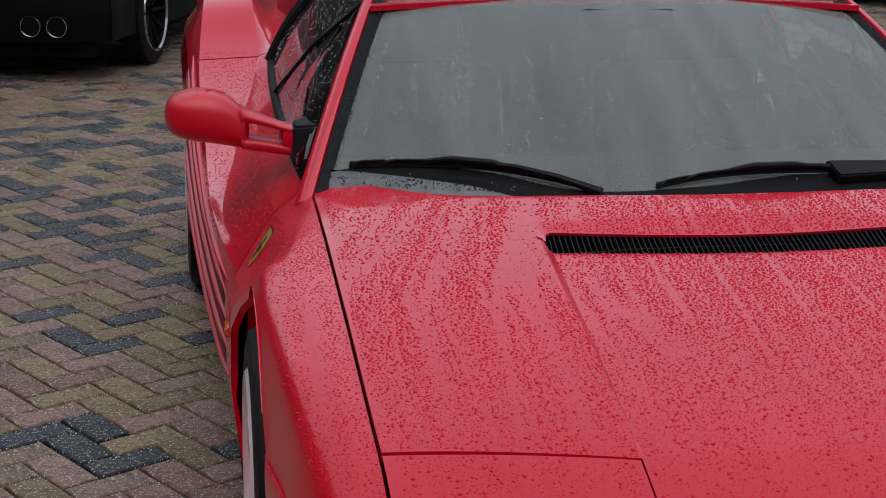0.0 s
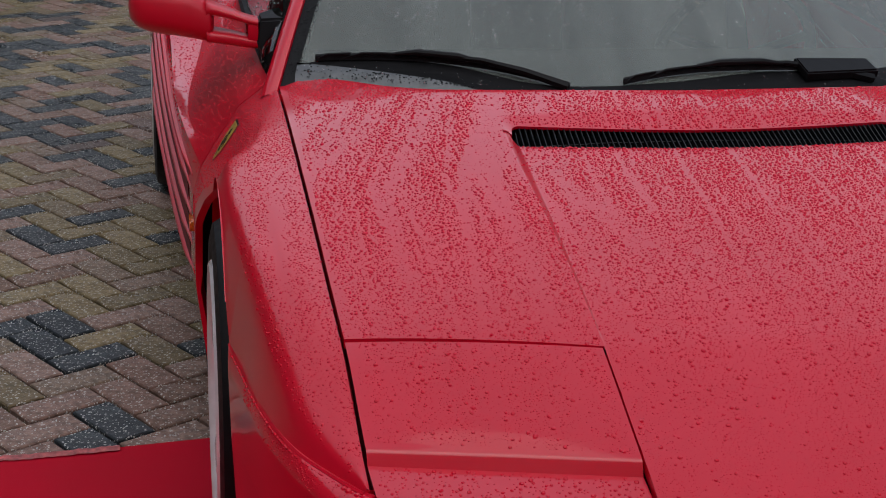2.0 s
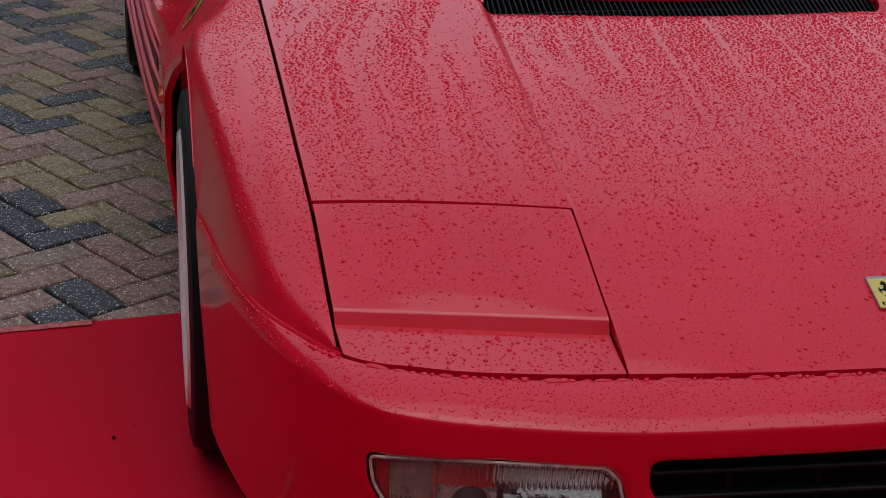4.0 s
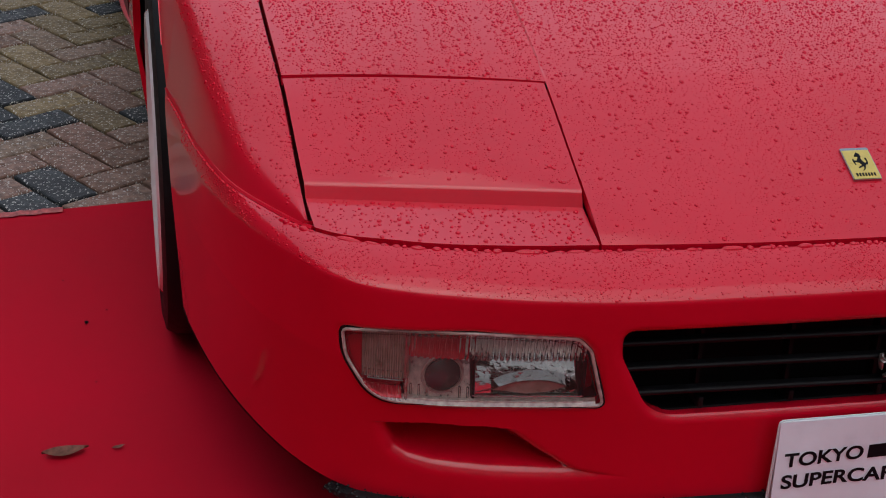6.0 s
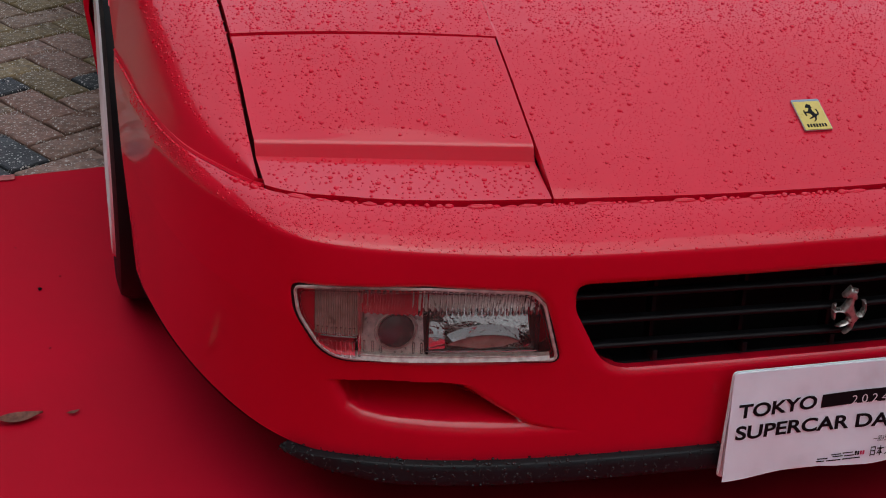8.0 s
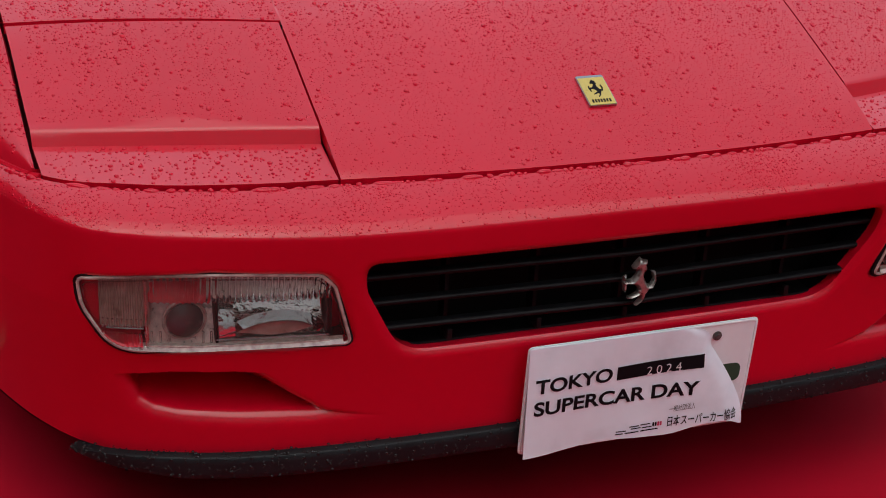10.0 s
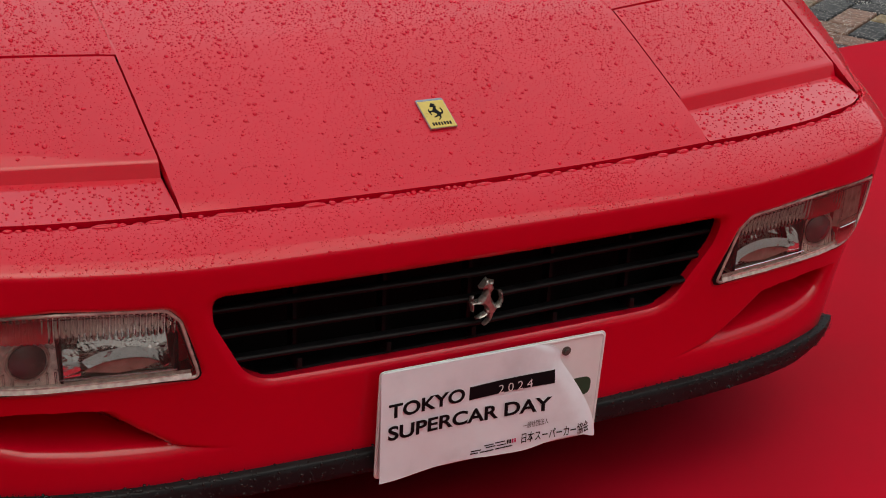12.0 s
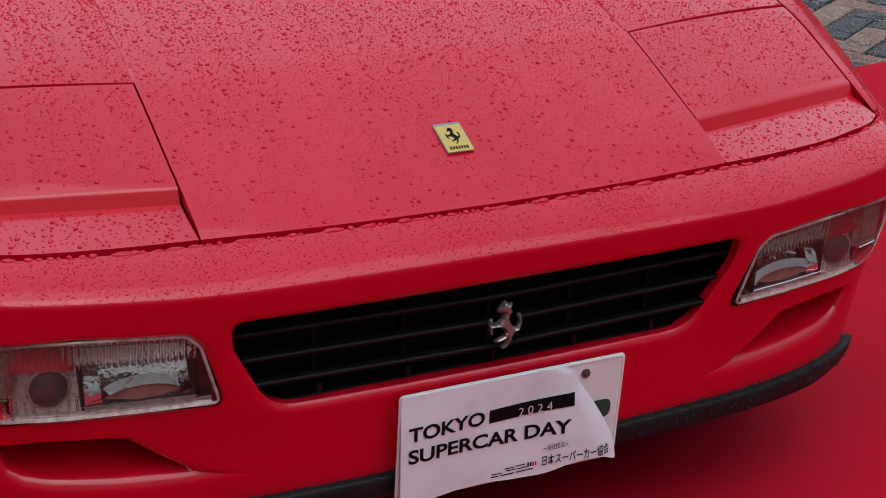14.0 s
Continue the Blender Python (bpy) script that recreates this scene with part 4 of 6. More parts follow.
def front_lamp(s):
    flip = lambda P: np.asarray(P) * np.array([s, 1, 1])  # noqa: E731
    at = lambda x, d, z: (s * x, face_y(x) + d, z)  # noqa: E731
    body = panel("front_lamp", flip(lamp_skin(0.050)), RED, car, "clear fluted rectangular front lamp", skirt=0)
    # a dark rubber line against the paint, the thick glass rim and a fine inner line
    lean = lambda z: -0.006 * (z - 0.42) / 0.05  # noqa: E731
    part("gasket", tube([at(x, 0.0045 + lean(z), z) for x, z in LAMP_HOLE], 0.0030, 6, True), RUBBER, body)
    ring = [(0.526 + (x - 0.526) * 0.984, 0.421 + (z - 0.421) * 0.950) for x, z in LAMP_HOLE]
    part("frame", tube([at(x, 0.0015 + lean(z), z) for x, z in ring], 0.0022, 6, True), SEAL, body)
    inner = [(0.526 + (x - 0.526) * 0.952, 0.422 + (z - 0.422) * 0.83) for x, z in LAMP_HOLE]
    part("frame_line", tube([at(x, 0.003 + lean(z), z) for x, z in inner], 0.0011, 5, True), FLUTE, body)
    rim = []
    for x in np.linspace(0.380, 0.650, 48):
        lo = lamp_span(x)[0]
        rim.append([(x, face_y(x) + 0.004 + 0.006 * q, lo + 0.004 + 0.009 * q) for q in (0, 0.5, 1)])
    panel("lower_rim", flip(rim), RIM_GLASS, body, skirt=0.002)
    panel("lens", flip(lamp_skin(0.002)), CLEAR, body, "clear glass lens", skirt=0).visible_shadow = False
    # upright flutes along the upper third, each a half-round rod of glass
    for k in range(30):
        x = 0.401 + k * 0.0069
        lo, hi = lamp_span(x)
        part("flute", tube([at(x, 0.0035, 0.4355), at(x, 0.0025, 0.438), at(x, -0.0010, hi - 0.0065), at(x, 0.0005, hi - 0.005)], [0.0014, 0.0029, 0.0029, 0.0014], 8), FLUTE, body).visible_shadow = False
    # behind them: bright metal over the broad reflector, red body colour over the round lamp
    panel("upper_reflector", flip([[(x, face_y(x) + 0.010 + (z - 0.436) * 0.5, z) for z in (0.441, 0.455, 0.468)] for x in np.linspace(0.400, 0.535, 24)]), DULL, body, skirt=0.004)
    panel("inner_wall", flip([[(x, face_y(x) + 0.008 + (z - 0.434) * 0.5, z) for z in (0.434, 0.450, 0.470)] for x in np.linspace(0.536, 0.604, 12)]), RED, body, skirt=0)
    # side lens with fine upright ribs, a strip of red beside it and short flutes at its foot
    P = []
    for k, x in enumerate(np.linspace(0.6105, 0.658, 76)):
        lo, hi = lamp_span(x)
        P.append([(x, face_y(x) + 0.006 + 0.0009 * math.sin(k * 1.5), z) for z in np.linspace(max(lo + 0.012, 0.402), hi - 0.007, 8)])
    panel("side_lens", flip(P), SMOKE, body, "smoky ribbed side lens", skirt=0.01)
    panel("side_floor", flip([[(x, face_y(x) + 0.004 + q * 0.02, max(lamp_span(x)[0] + 0.006, 0.376) + q * 0.024) for q in (0, 0.5, 1)] for x in np.linspace(0.612, 0.664, 10)]), RED, body, skirt=0)
    for k in range(9):
        x = 0.6135 + k * 0.0052
        lo = lamp_span(x)[0]
        part("short_flute", tube([at(x, 0.003, lo + 0.007), at(x + 0.001, 0.004, max(lo + 0.015, 0.394))], 0.0018, 6), FLUTE, body).visible_shadow = False
        part("short_flute", tube([at(x, 0.003, max(lo + 0.016, 0.403)), at(x, 0.003, max(lo + 0.024, 0.413))], 0.0013, 6), FLUTE, body).visible_shadow = False
    part("sill_line", tube([at(x, 0.003, max(lamp_span(x)[0] + 0.013, 0.401)) for x in np.linspace(0.611, 0.652, 12)], 0.0011, 5), ALLOY, body)
    part("divider", tube([at(0.6075, 0.003, 0.376), at(0.6075, 0.002, 0.468)], 0.0019, 6), FLUTE, body)
    panel("side_wall", flip([[(x, face_y(x) + 0.009, z) for z in np.linspace(max(lamp_span(x)[0] + 0.008, 0.38), lamp_span(x)[1] - 0.006, 6)] for x in np.linspace(0.6585, 0.674, 6)]), RED, body, skirt=0)
    # a bright line along the foot of the lens
    part("foot_line", tube([at(x, 0.003, 0.3865) for x in np.linspace(0.398, 0.531, 14)], 0.0010, 5), ALLOY, body)
    # round lamp in a pale ring
    cx, cz, cy = 0.5640, 0.4095, face_y(0.564) + 0.012
    bm = bmesh.new()
    rings = []
    for r, d in ((0.0222, 0.0), (0.0216, -0.002), (0.0198, -0.003), (0.0150, -0.006), (0.0080, -0.0078), (0.002, -0.0083)):
        rings.append([bm.verts.new((s * cx + r * math.cos(a), cy + d, cz + r * math.sin(a))) for a in np.linspace(0, math.tau, 32, endpoint=False)])
    for a, b in zip(rings, rings[1:]):
        for k in range(32):
            bm.faces.new((a[k], a[(k + 1) % 32], b[(k + 1) % 32], b[k]))
    bm.faces.new(rings[-1])
    part("round_lamp", bm, BULB, body)
    part("lamp_ring", tube([(s * cx + 0.0252 * math.cos(a), cy + 0.001, cz + 0.0252 * math.sin(a)) for a in np.linspace(0, math.tau, 36, endpoint=False)], 0.0017, 6, True), SEAL, body)
    panel("lamp_surround", flip([[(x, face_y(x) + 0.013 + (z - 0.378) * 0.30, z) for z in (0.378, 0.405, 0.436)] for x in np.linspace(0.5300, 0.6060, 10)]), DULL, body, skirt=0)
    for k in range(8):
        x = 0.535 + k * 0.0095
        if abs(x - cx) > 0.012:
            part("fine_flute", tube([at(x, 0.006, 0.382), at(x, 0.007, 0.396)], 0.0016, 6), FLUTE, body).visible_shadow = False
    # broad reflector: a hollow mirror round a hooded bulb
    W, V = np.linspace(0, 1, 40), np.linspace(0, 1, 24)
    P = []
    for w in W:
        x = 0.401 + w * 0.106
        row = []
        for v in V:
            z = 0.384 + v * 0.053
            dish = 1 - 0.3 * ((x - 0.452) / 0.085) ** 2 - ((z - 0.452) / 0.076) ** 2
            row.append((s * x, face_y(x) + 0.009 + 0.040 * dish, z))
        P.append(row)
    panel("reflector", P, MIRROR, body, "bright curved reflector", skirt=0)
    panel("side_mirror", flip([[(x, face_y(x) + 0.008 + 0.026 * v * v + 0.2 * (0.526 - x), 0.386 + 0.050 * v) for v in np.linspace(0, 1, 8)] for x in np.linspace(0.506, 0.5258, 6)]), MIRROR, body, skirt=0.001)
    arch = []
    for a in np.linspace(0.10, 2.35, 24):
        u, v = math.cos(a), math.sin(a)
        arch.append([(s * (0.462 - 0.063 * u), face_y(0.46) + 0.010 + 0.004 * v, 0.386 + 0.031 * v), (s * (0.462 - 0.052 * u), face_y(0.46) + 0.006 + 0.004 * v, 0.386 + 0.019 * v)])
    panel("arched_hood", arch, MIRROR, body, skirt=0.001)
    panel("hood_inside", [[(s * (0.462 - 0.050 * f * math.cos(a)), face_y(0.46) + 0.014, 0.384 + 0.018 * f * math.sin(a)) for f in (0.02, 0.5, 1)] for a in np.linspace(0.10, 2.6, 20)], SMOKE, body, skirt=0)
    part("reflector_edge", block((min(s * 0.3945, s * 0.4005), face_y(0.40) + 0.005, 0.383), (max(s * 0.3945, s * 0.4005), face_y(0.40) + 0.032, 0.434), 0.001), BLACK, body)
    part("reflector_post", block((min(s * 0.5265, s * 0.5300), face_y(0.53) + 0.006, 0.380), (max(s * 0.5265, s * 0.5300), face_y(0.53) + 0.030, 0.438), 0.001), BLACK, body)
    panel("floor", flip([[(x, face_y(x) + 0.006, 0.377), (x, face_y(x) + 0.034, 0.381)] for x in np.linspace(0.396, 0.606, 24)]), RIM_GLASS, body, skirt=0.002)


front_lamp(-1), front_lamp(1)

# ---- number plate and the paper over it ----
PX0, PX1, PZ0, PZ1 = -0.1424, 0.1876, 0.1735, 0.338


def plate_at(a, b, d):
    """A place on the plate, which leans a little, d in front of it."""
    return (a, -0.012 + (PZ1 - b) * 0.055 - d, b)


plate = part("number_plate", prism(rounded([(PX0, PZ0, 0.008), (PX1, PZ0, 0.008), (PX1, PZ1, 0.008), (PX0, PZ1, 0.008)]), 0, 0.0016, plate_at, 0.0007), PLATE, car, "white number plate half covered by a printed paper")
rim = rounded([(PX0 + 0.003, PZ0 + 0.003, 0.007), (PX1 - 0.003, PZ0 + 0.003, 0.007), (PX1 - 0.003, PZ1 - 0.003, 0.007), (PX0 + 0.003, PZ1 - 0.003, 0.007)])
part("rim", tube([plate_at(a, b, 0.0018) for a, b in rim], 0.0014, 5, True), PLATE, plate)
part("bracket", block((-0.09, 0.0, 0.19), (0.15, 0.035, 0.31)), BLACK, plate)
part("screw", joined(tube([plate_at(0.128, 0.3175, 0.0014), plate_at(0.128, 0.3175, 0.0035)], 0.0066, 14), tube([plate_at(0.128, 0.3175, 0.003), plate_at(0.128, 0.3175, 0.0065)], 0.0040, 6)), PEWTER, plate)
part("mark", prism([(0.1015, 0.312), (0.1045, 0.312), (0.1055, 0.320), (0.1030, 0.320)], 0.0015, 0.0021, plate_at), GREEN, plate)
part("mark", prism(rounded([(0.136, 0.241, 0.012), (0.173, 0.241, 0.012), (0.173, 0.270, 0.012), (0.136, 0.270, 0.012)]), 0.0015, 0.0021, plate_at), GREEN, plate)


def paper_right(v):
    """Where the loose edge of the paper ends at each height."""
    return float(spline([(0, 0.695), (0.034, 0.740), (0.21, 0.800), (0.50, 0.893), (0.70, 0.943), (0.87, 0.966), (1, 0.970)], v)[0, 0])


def paper_foot(u):
    """How far down the paper's lower edge hangs, in shares of the plate's height."""
    return float(spline([(0, 0.985), (0.2, 0.970), (0.41, 0.940), (0.52, 0.958), (0.64, 0.966), (0.80, 0.880), (0.90, 0.876), (0.97, 0.945), (1.1, 0.95)], u)[0, 0])


def paper_point(u, v, lift=0.0):
    """u across the plate's width, v down its height; the loose side stands off and its edge rolls back."""
    k = max(0.0, u - 0.50) / 0.50
    off = 0.0040 + 0.010 * v + 0.030 * k**2 * (0.25 + 0.75 * v) + 0.0016 * math.sin(9 * u + 2.0 * v) * min(1, 3 * v) + 0.0022 * v * v * math.sin(16 * u + 0.8)
    edge = u / paper_right(v)
    off -= 0.016 * (max(0.0, edge - 0.90) / 0.10) ** 2 * (0.35 + 0.65 * v)
    x, y, z = plate_at(PX0 + u * (PX1 - PX0), PZ1 - v * (PZ1 - PZ0), max(off, 0.003) + lift)
    return (x, y, z)


def paper():
    us, vs = np.linspace(0, 1, 72), np.linspace(0, 1, 36)
    P = []
    for a in us:
        col = []
        for b in vs:
            v = 0.012 + b * 0.95
            u = 0.004 + a * (paper_right(v) - 0.004)
            v = 0.012 + b * (paper_foot(u) - 0.012)
            col.append(paper_point(0.004 + a * (paper_right(v) - 0.004), v))
        P.append(col)
    P = np.array(P)
    Q = P + np.array([0, 0.0005, 0])
    n, m = P.shape[:2]
    verts = np.concatenate([P.reshape(-1, 3), Q.reshape(-1, 3)])
    idx = np.arange(n * m).reshape(n, m)
    faces = [(idx[i, j], idx[i, j + 1], idx[i + 1, j + 1], idx[i + 1, j]) for i in range(n - 1) for j in range(m - 1)]
    faces += [tuple(k + n * m for k in f[::-1]) for f in faces]
    edge = list(idx[:, 0]) + list(idx[-1, 1:]) + list(idx[::-1][1:, -1]) + list(idx[0, ::-1][1:])
    for a, b in zip(edge, edge[1:]):
        faces.append((a, b, b + n * m, a + n * m))
    me = mesh_from("paper", verts, faces, PAPER)
    me.set_sharp_from_angle(angle=radians(50))
    return put("paper", me, plate, "white printed paper notice, curling at one side")


sheet = paper()


def printed(name, text, u, v, height, width, material, tilt=0.0, bold=0.0):
    """Words laid on the paper: left end and base line at u, v; heights in shares of the plate's height."""
    cu = bpy.data.curves.new(name, "FONT")
    cu.body, cu.size, cu.offset = text, 1.0, bold
    ob = bpy.data.objects.new(name, cu)
    scene.collection.objects.link(ob)
    bpy.context.view_layer.update()
    dg = bpy.context.evaluated_depsgraph_get()
    me = bpy.data.meshes.new_from_object(ob.evaluated_get(dg))
    scene.collection.objects.unlink(ob)
    bpy.data.objects.remove(ob)
    bpy.data.curves.remove(cu)
    co = np.array([tuple(p.co) for p in me.vertices])
    bm = bmesh.new()
    bm.from_mesh(me)
    bpy.data.meshes.remove(me)
    bmesh.ops.triangulate(bm, faces=bm.faces)
    bmesh.ops.subdivide_edges(bm, edges=[e for e in bm.edges if e.calc_length() > 0.12], cuts=3)
    x0, x1 = co[:, 0].min(), co[:, 0].max()
    caps = max(co[:, 1].max(), 0.3)
    for p in bm.verts:
        a = (p.co.x - x0) / (x1 - x0)
        b = p.co.y / caps
        p.co = paper_point(u + a * width, v + tilt * a - b * height, 0.0012)
    return part(name, bm, material, sheet, smooth=False)


def bar(name, u0, u1, v0, v1, material, lift=0.0010, tilt=0.0):
    us = np.linspace(u0, u1, 20)
    return panel(name, np.array([[paper_point(u, v + tilt * (u - u0), lift) for v in np.linspace(v0, v1, 4)] for u in us]), material, sheet, skirt=0)


WHITE_INK = mat("white_ink", (0.7, 0.69, 0.72), 0.5)
printed("lettering", "TOKYO", 0.036, 0.404, 0.120, 0.330, INK, tilt=-0.016, bold=0.027)
bar("band", 0.386, 0.760, 0.276, 0.396, INK, tilt=-0.080)
_t = printed("year", "2 0 2 4", 0.515, 0.382, 0.075, 0.148, WHITE_INK, tilt=-0.010, bold=-0.004)
for _v in _t.data.vertices:
    _v.co.y -= 0.0008
printed("lettering", "SUPERCAR DAY", 0.035, 0.598, 0.122, 0.716, INK, tilt=0.006, bold=0.027)
printed("lettering", "一般社団法人", 0.634, 0.752, 0.052, 0.108, INK, tilt=-0.026)
printed("lettering", "日本スーパーカー協会", 0.631, 0.882, 0.088, 0.293, INK, tilt=-0.042, bold=0.012)
for k, (u, v) in enumerate(((0.405, 0.868), (0.462, 0.838), (0.470, 0.858), (0.512, 0.834), (0.520, 0.862))):
    bar("logo_stroke", u, u + 0.044, v, v + 0.010, INK)
for k in range(4):
    bar("logo_stroke", 0.566 + k * 0.011, 0.574 + k * 0.011, 0.832, 0.870, PINK if k > 1 else INK)
for k, wide in enumerate((0.034, 0.062, 0.078)):
    bar("small_print", 0.402 + (0, 0.042, 0.112)[k], 0.402 + (0, 0.042, 0.112)[k] + wide, 0.890, 0.901, INK)

# ---- windscreen and cabin ----
def screen(w, h):
    bx = 0.695 * w
    by, bz = float(glass_y(bx)[0]) + 0.012, 0.832 - 0.030 * abs(w) ** 1.5
    tx, ty, tz = 0.530 * w, 1.86 + 0.06 * w * w, 1.122 - 0.012 * w * w
    k = 0.016 * 4 * h * (1 - h)
    return np.array([bx + (tx - bx) * h, by + (ty - by) * h - k * 0.4, bz + (tz - bz) * h + k])


ws, hs = np.linspace(-1, 1, 50), np.linspace(0.0, 1, 24)
windscreen = panel("windscreen", np.array([[screen(w, h) for h in hs] for w in ws]), SCREEN, car, "rain-spotted windscreen glass", skirt=0)
windscreen.visible_shadow = False
# black cowl panel at its foot; its rise also stands for dark reflections there
def cowl_rise(w):
    return float(spline([(-1, 0.05), (-0.95, 0.070), (-0.62, 0.083), (-0.36, 0.010), (-0.2, 0.004), (0.0, 0.016), (0.25, 0.055), (0.62, 0.050), (0.9, 0.06), (1, 0.06)], w)[0, 0])


COWL = mat("matt_cowl", (0.007, 0.007, 0.008), 0.6, Specular_IOR_Level=0.12)
vary(COWL, 60, 0.3)
def cowl_foot(w):
    return float(np.interp(w, (-1, -0.93, -0.85, -0.75, -0.65, -0.60, -0.55, -0.50), (0.058, 0.0567, 0.051, 0.040, 0.025, 0.0137, -0.005, -0.02)))


lift = np.array([0, -0.001, 0.003])
panel("cowl_trim", np.array([[screen(w, cowl_foot(w)) + lift + np.array([0, -0.018, -0.024]) * (w > -0.5), screen(w, cowl_foot(w)) + lift, screen(w, (cowl_foot(w) + cowl_rise(w)) / 2) + lift, screen(w, cowl_rise(w)) + lift] for w in ws]), COWL, car, "black cowl panel, raised also to stand for the dark reflection below the wipers", skirt=0.002)
# glass edge before it on one side; its grey stands for the reflected sky
EDGE = mat("sky_grey_glass_edge", (0.080, 0.087, 0.092), 0.22, Coat_Weight=0.6)
vary(EDGE, 30, 0.3)
panel("glass_edge", np.array([[screen(w, -0.02) + np.array([0, -0.030, -0.032]), screen(w, -0.02) + np.array([0, -0.004, -0.004]), screen(w, cowl_foot(w) * 0.5) + lift * 0.8, screen(w, cowl_foot(w)) + lift * 0.8] for w in np.linspace(-1, -0.52, 24)]), EDGE, car, "edge of the windscreen, coloured grey for the reflected sky, with rain drops", skirt=0.001)


def side_line(points, y):
    return spline(points, y)[0]


for s in (-1, 1):
    hh = np.linspace(-0.10, 1.0, 28)
    edge = np.array([screen(s * 1.0, h) for h in hh])
    # rubber seal, then the painted pillar
    a = edge + np.array([0, 0, 0.002])
    b = edge + np.array([s * 0.012, 0.004, 0.006])
    c = edge + np.array([s * 0.020, 0.008, 0.004])
    panel("screen_seal", np.stack([edge - np.array([s * 0.012, 0, -0.001]), a, b, c], 1), RUBBER, car, skirt=0)
    wide = np.linspace(1.25, 1.0, 28)[:, None]
    d = c + np.array([s * 0.002, 0, 0.006])
    e = c + np.array([s * 0.012, 0.004, 0.007]) * wide
    f = c + np.array([s * 0.023, 0.012, 0.001]) * wide
    g = c + np.array([s * 0.028, 0.028, -0.016]) * wide
    panel("screen_pillar", np.stack([c - np.array([0, 0, 0.004]), d, e, f, g], 1), RED, car, "red windscreen pillar", skirt=0)

# cabin: floor pan, dash, two seats, rear wall
part("cabin_floor", block((-0.70, 1.30, 0.20), (0.70, 2.75, 0.24)), DASH, car)
part("cabin_wall", block((-0.62, 2.62, 0.24), (0.62, 2.70, 1.08), 0.01), DASH, car)
_d = np.array([[(x, y, z) for y, z in ((1.23 + 0.34 * (abs(x) / 0.70) ** 2 * 0.75, 0.800), (1.45, 0.815), (1.66, 0.815), (1.74, 0.79), (1.76, 0.70), (1.72, 0.5))] for x in np.linspace(-0.68, 0.68, 30)])
panel("dashboard", _d, DASH, car, "dark dashboard", skirt=0.01)


def seat(x):
    ob = part("seat", joined(block((x - 0.24, 1.95, 0.28), (x + 0.24, 2.42, 0.42), 0.05, 3)), LEATHER, car, "dark leather seat")
    back = block((x - 0.23, 0, 0), (x + 0.23, 0.13, 0.52), 0.05, 3)
    for v in back.verts:
        v.co = Vector((v.co.x, 2.36 + v.co.y + v.co.z * 0.36, 0.36 + v.co.z))
    part("backrest", back, LEATHER, ob)
    head = block((x - 0.13, 0, 0), (x + 0.13, 0.09, 0.16), 0.035, 3)
    for v in head.verts:
        v.co = Vector((v.co.x, 2.56 + v.co.y + v.co.z * 0.3, 0.88 + v.co.z))
    part("headrest", head, LEATHER, ob)


seat(-0.36), seat(0.36)
_ring = [(0.36 + 0.185 * math.cos(a), 1.86 - 0.10 * math.sin(a) * 0.5, 0.76 + 0.17 * math.sin(a)) for a in np.linspace(0, math.tau, 40, endpoint=False)]
wheel_ob = part("steering_wheel", tube(_ring, 0.014, 8, True), BLACK, car, "black steering wheel")
part("spoke", joined(*[tube([(0.36, 1.83, 0.76), _ring[k]], 0.012, 6) for k in (2, 18, 30)]), BLACK, wheel_ob)
part("rear_view_mirror", block((-0.11, 1.80, 1.062), (0.11, 1.825, 1.105), 0.012, 3), BLACK, car)


# wipers
def wiper(tip, mid, end, arm_end, s):
    """Blade from tip to end over mid, in (w, h) on the glass; the arm runs from mid to arm_end."""
    def along(a, b, c, n, up):
        out = []
        for t in np.linspace(0, 1, n):
            q = (1 - t) ** 2 * np.array(a) + 2 * t * (1 - t) * (2 * np.array(b) - (np.array(a) + np.array(c)) / 2) + t * t * np.array(c)
            p = screen(*q)
            out.append((p[0], p[1] - up * 0.4, p[2] + up))
        return out
    line = along(tip, mid, end, 24, 0.004)
    rows = [[(x, y - 0.004, z), (x, y - 0.0022, z + 0.010), (x, y + 0.0022, z + 0.012), (x, y + 0.004, z + 0.001)] for x, y, z in line]
    ob = panel("wiper", np.array(rows), RUBBER, car, "black windscreen wiper at rest", skirt=0.001)
    # the frame above the blade: a slotted spine with short posts, and claws
    up = along(tip, mid, end, 24, 0.017)
    for k0, k1 in ((2, 11), (12, 21)):
        ends = [line[k0], *up[k0 + 2:k1 - 1], line[k1]]
        part("yoke", tube(ends, [0.0022] + [0.0030] * (len(ends) - 2) + [0.0022], 6), BLACK, ob)
        low = along(tip, mid, end, 24, 0.011)[k0 + 2:k1 - 1]
        part("lower_rail", tube(low, 0.0022, 5), BLACK, ob)
        for k in range(k0 + 2, k1 - 1):
            part("post", tube([low[k - k0 - 2], up[k]], 0.0024, 5), BLACK, ob)
    part("bridge", tube([up[7], tuple(np.add(up[9], (0, -0.002, 0.005))), tuple(np.add(up[13], (0, -0.002, 0.005))), up[15]], [0.004, 0.0065, 0.0065, 0.004], 8), BLACK, ob)
    part("claw", tube([line[0], up[1], up[3]], 0.0022, 5), BLACK, ob)
    m = up[11]
    e = screen(*arm_end)
    part("arm", tube([m, ((m[0] * 2 + e[0]) / 3, (m[1] * 2 + e[1]) / 3 - 0.004, (m[2] * 2 + e[2]) / 3 + 0.014), ((m[0] + 2 * e[0]) / 3, (m[1] + 2 * e[1]) / 3 - 0.006, (m[2] + 2 * e[2]) / 3 + 0.014), (e[0], e[1] - 0.008, e[2] + 0.006)], [0.0045, 0.0055, 0.0075, 0.010], 6), BLACK, ob)
    return ob


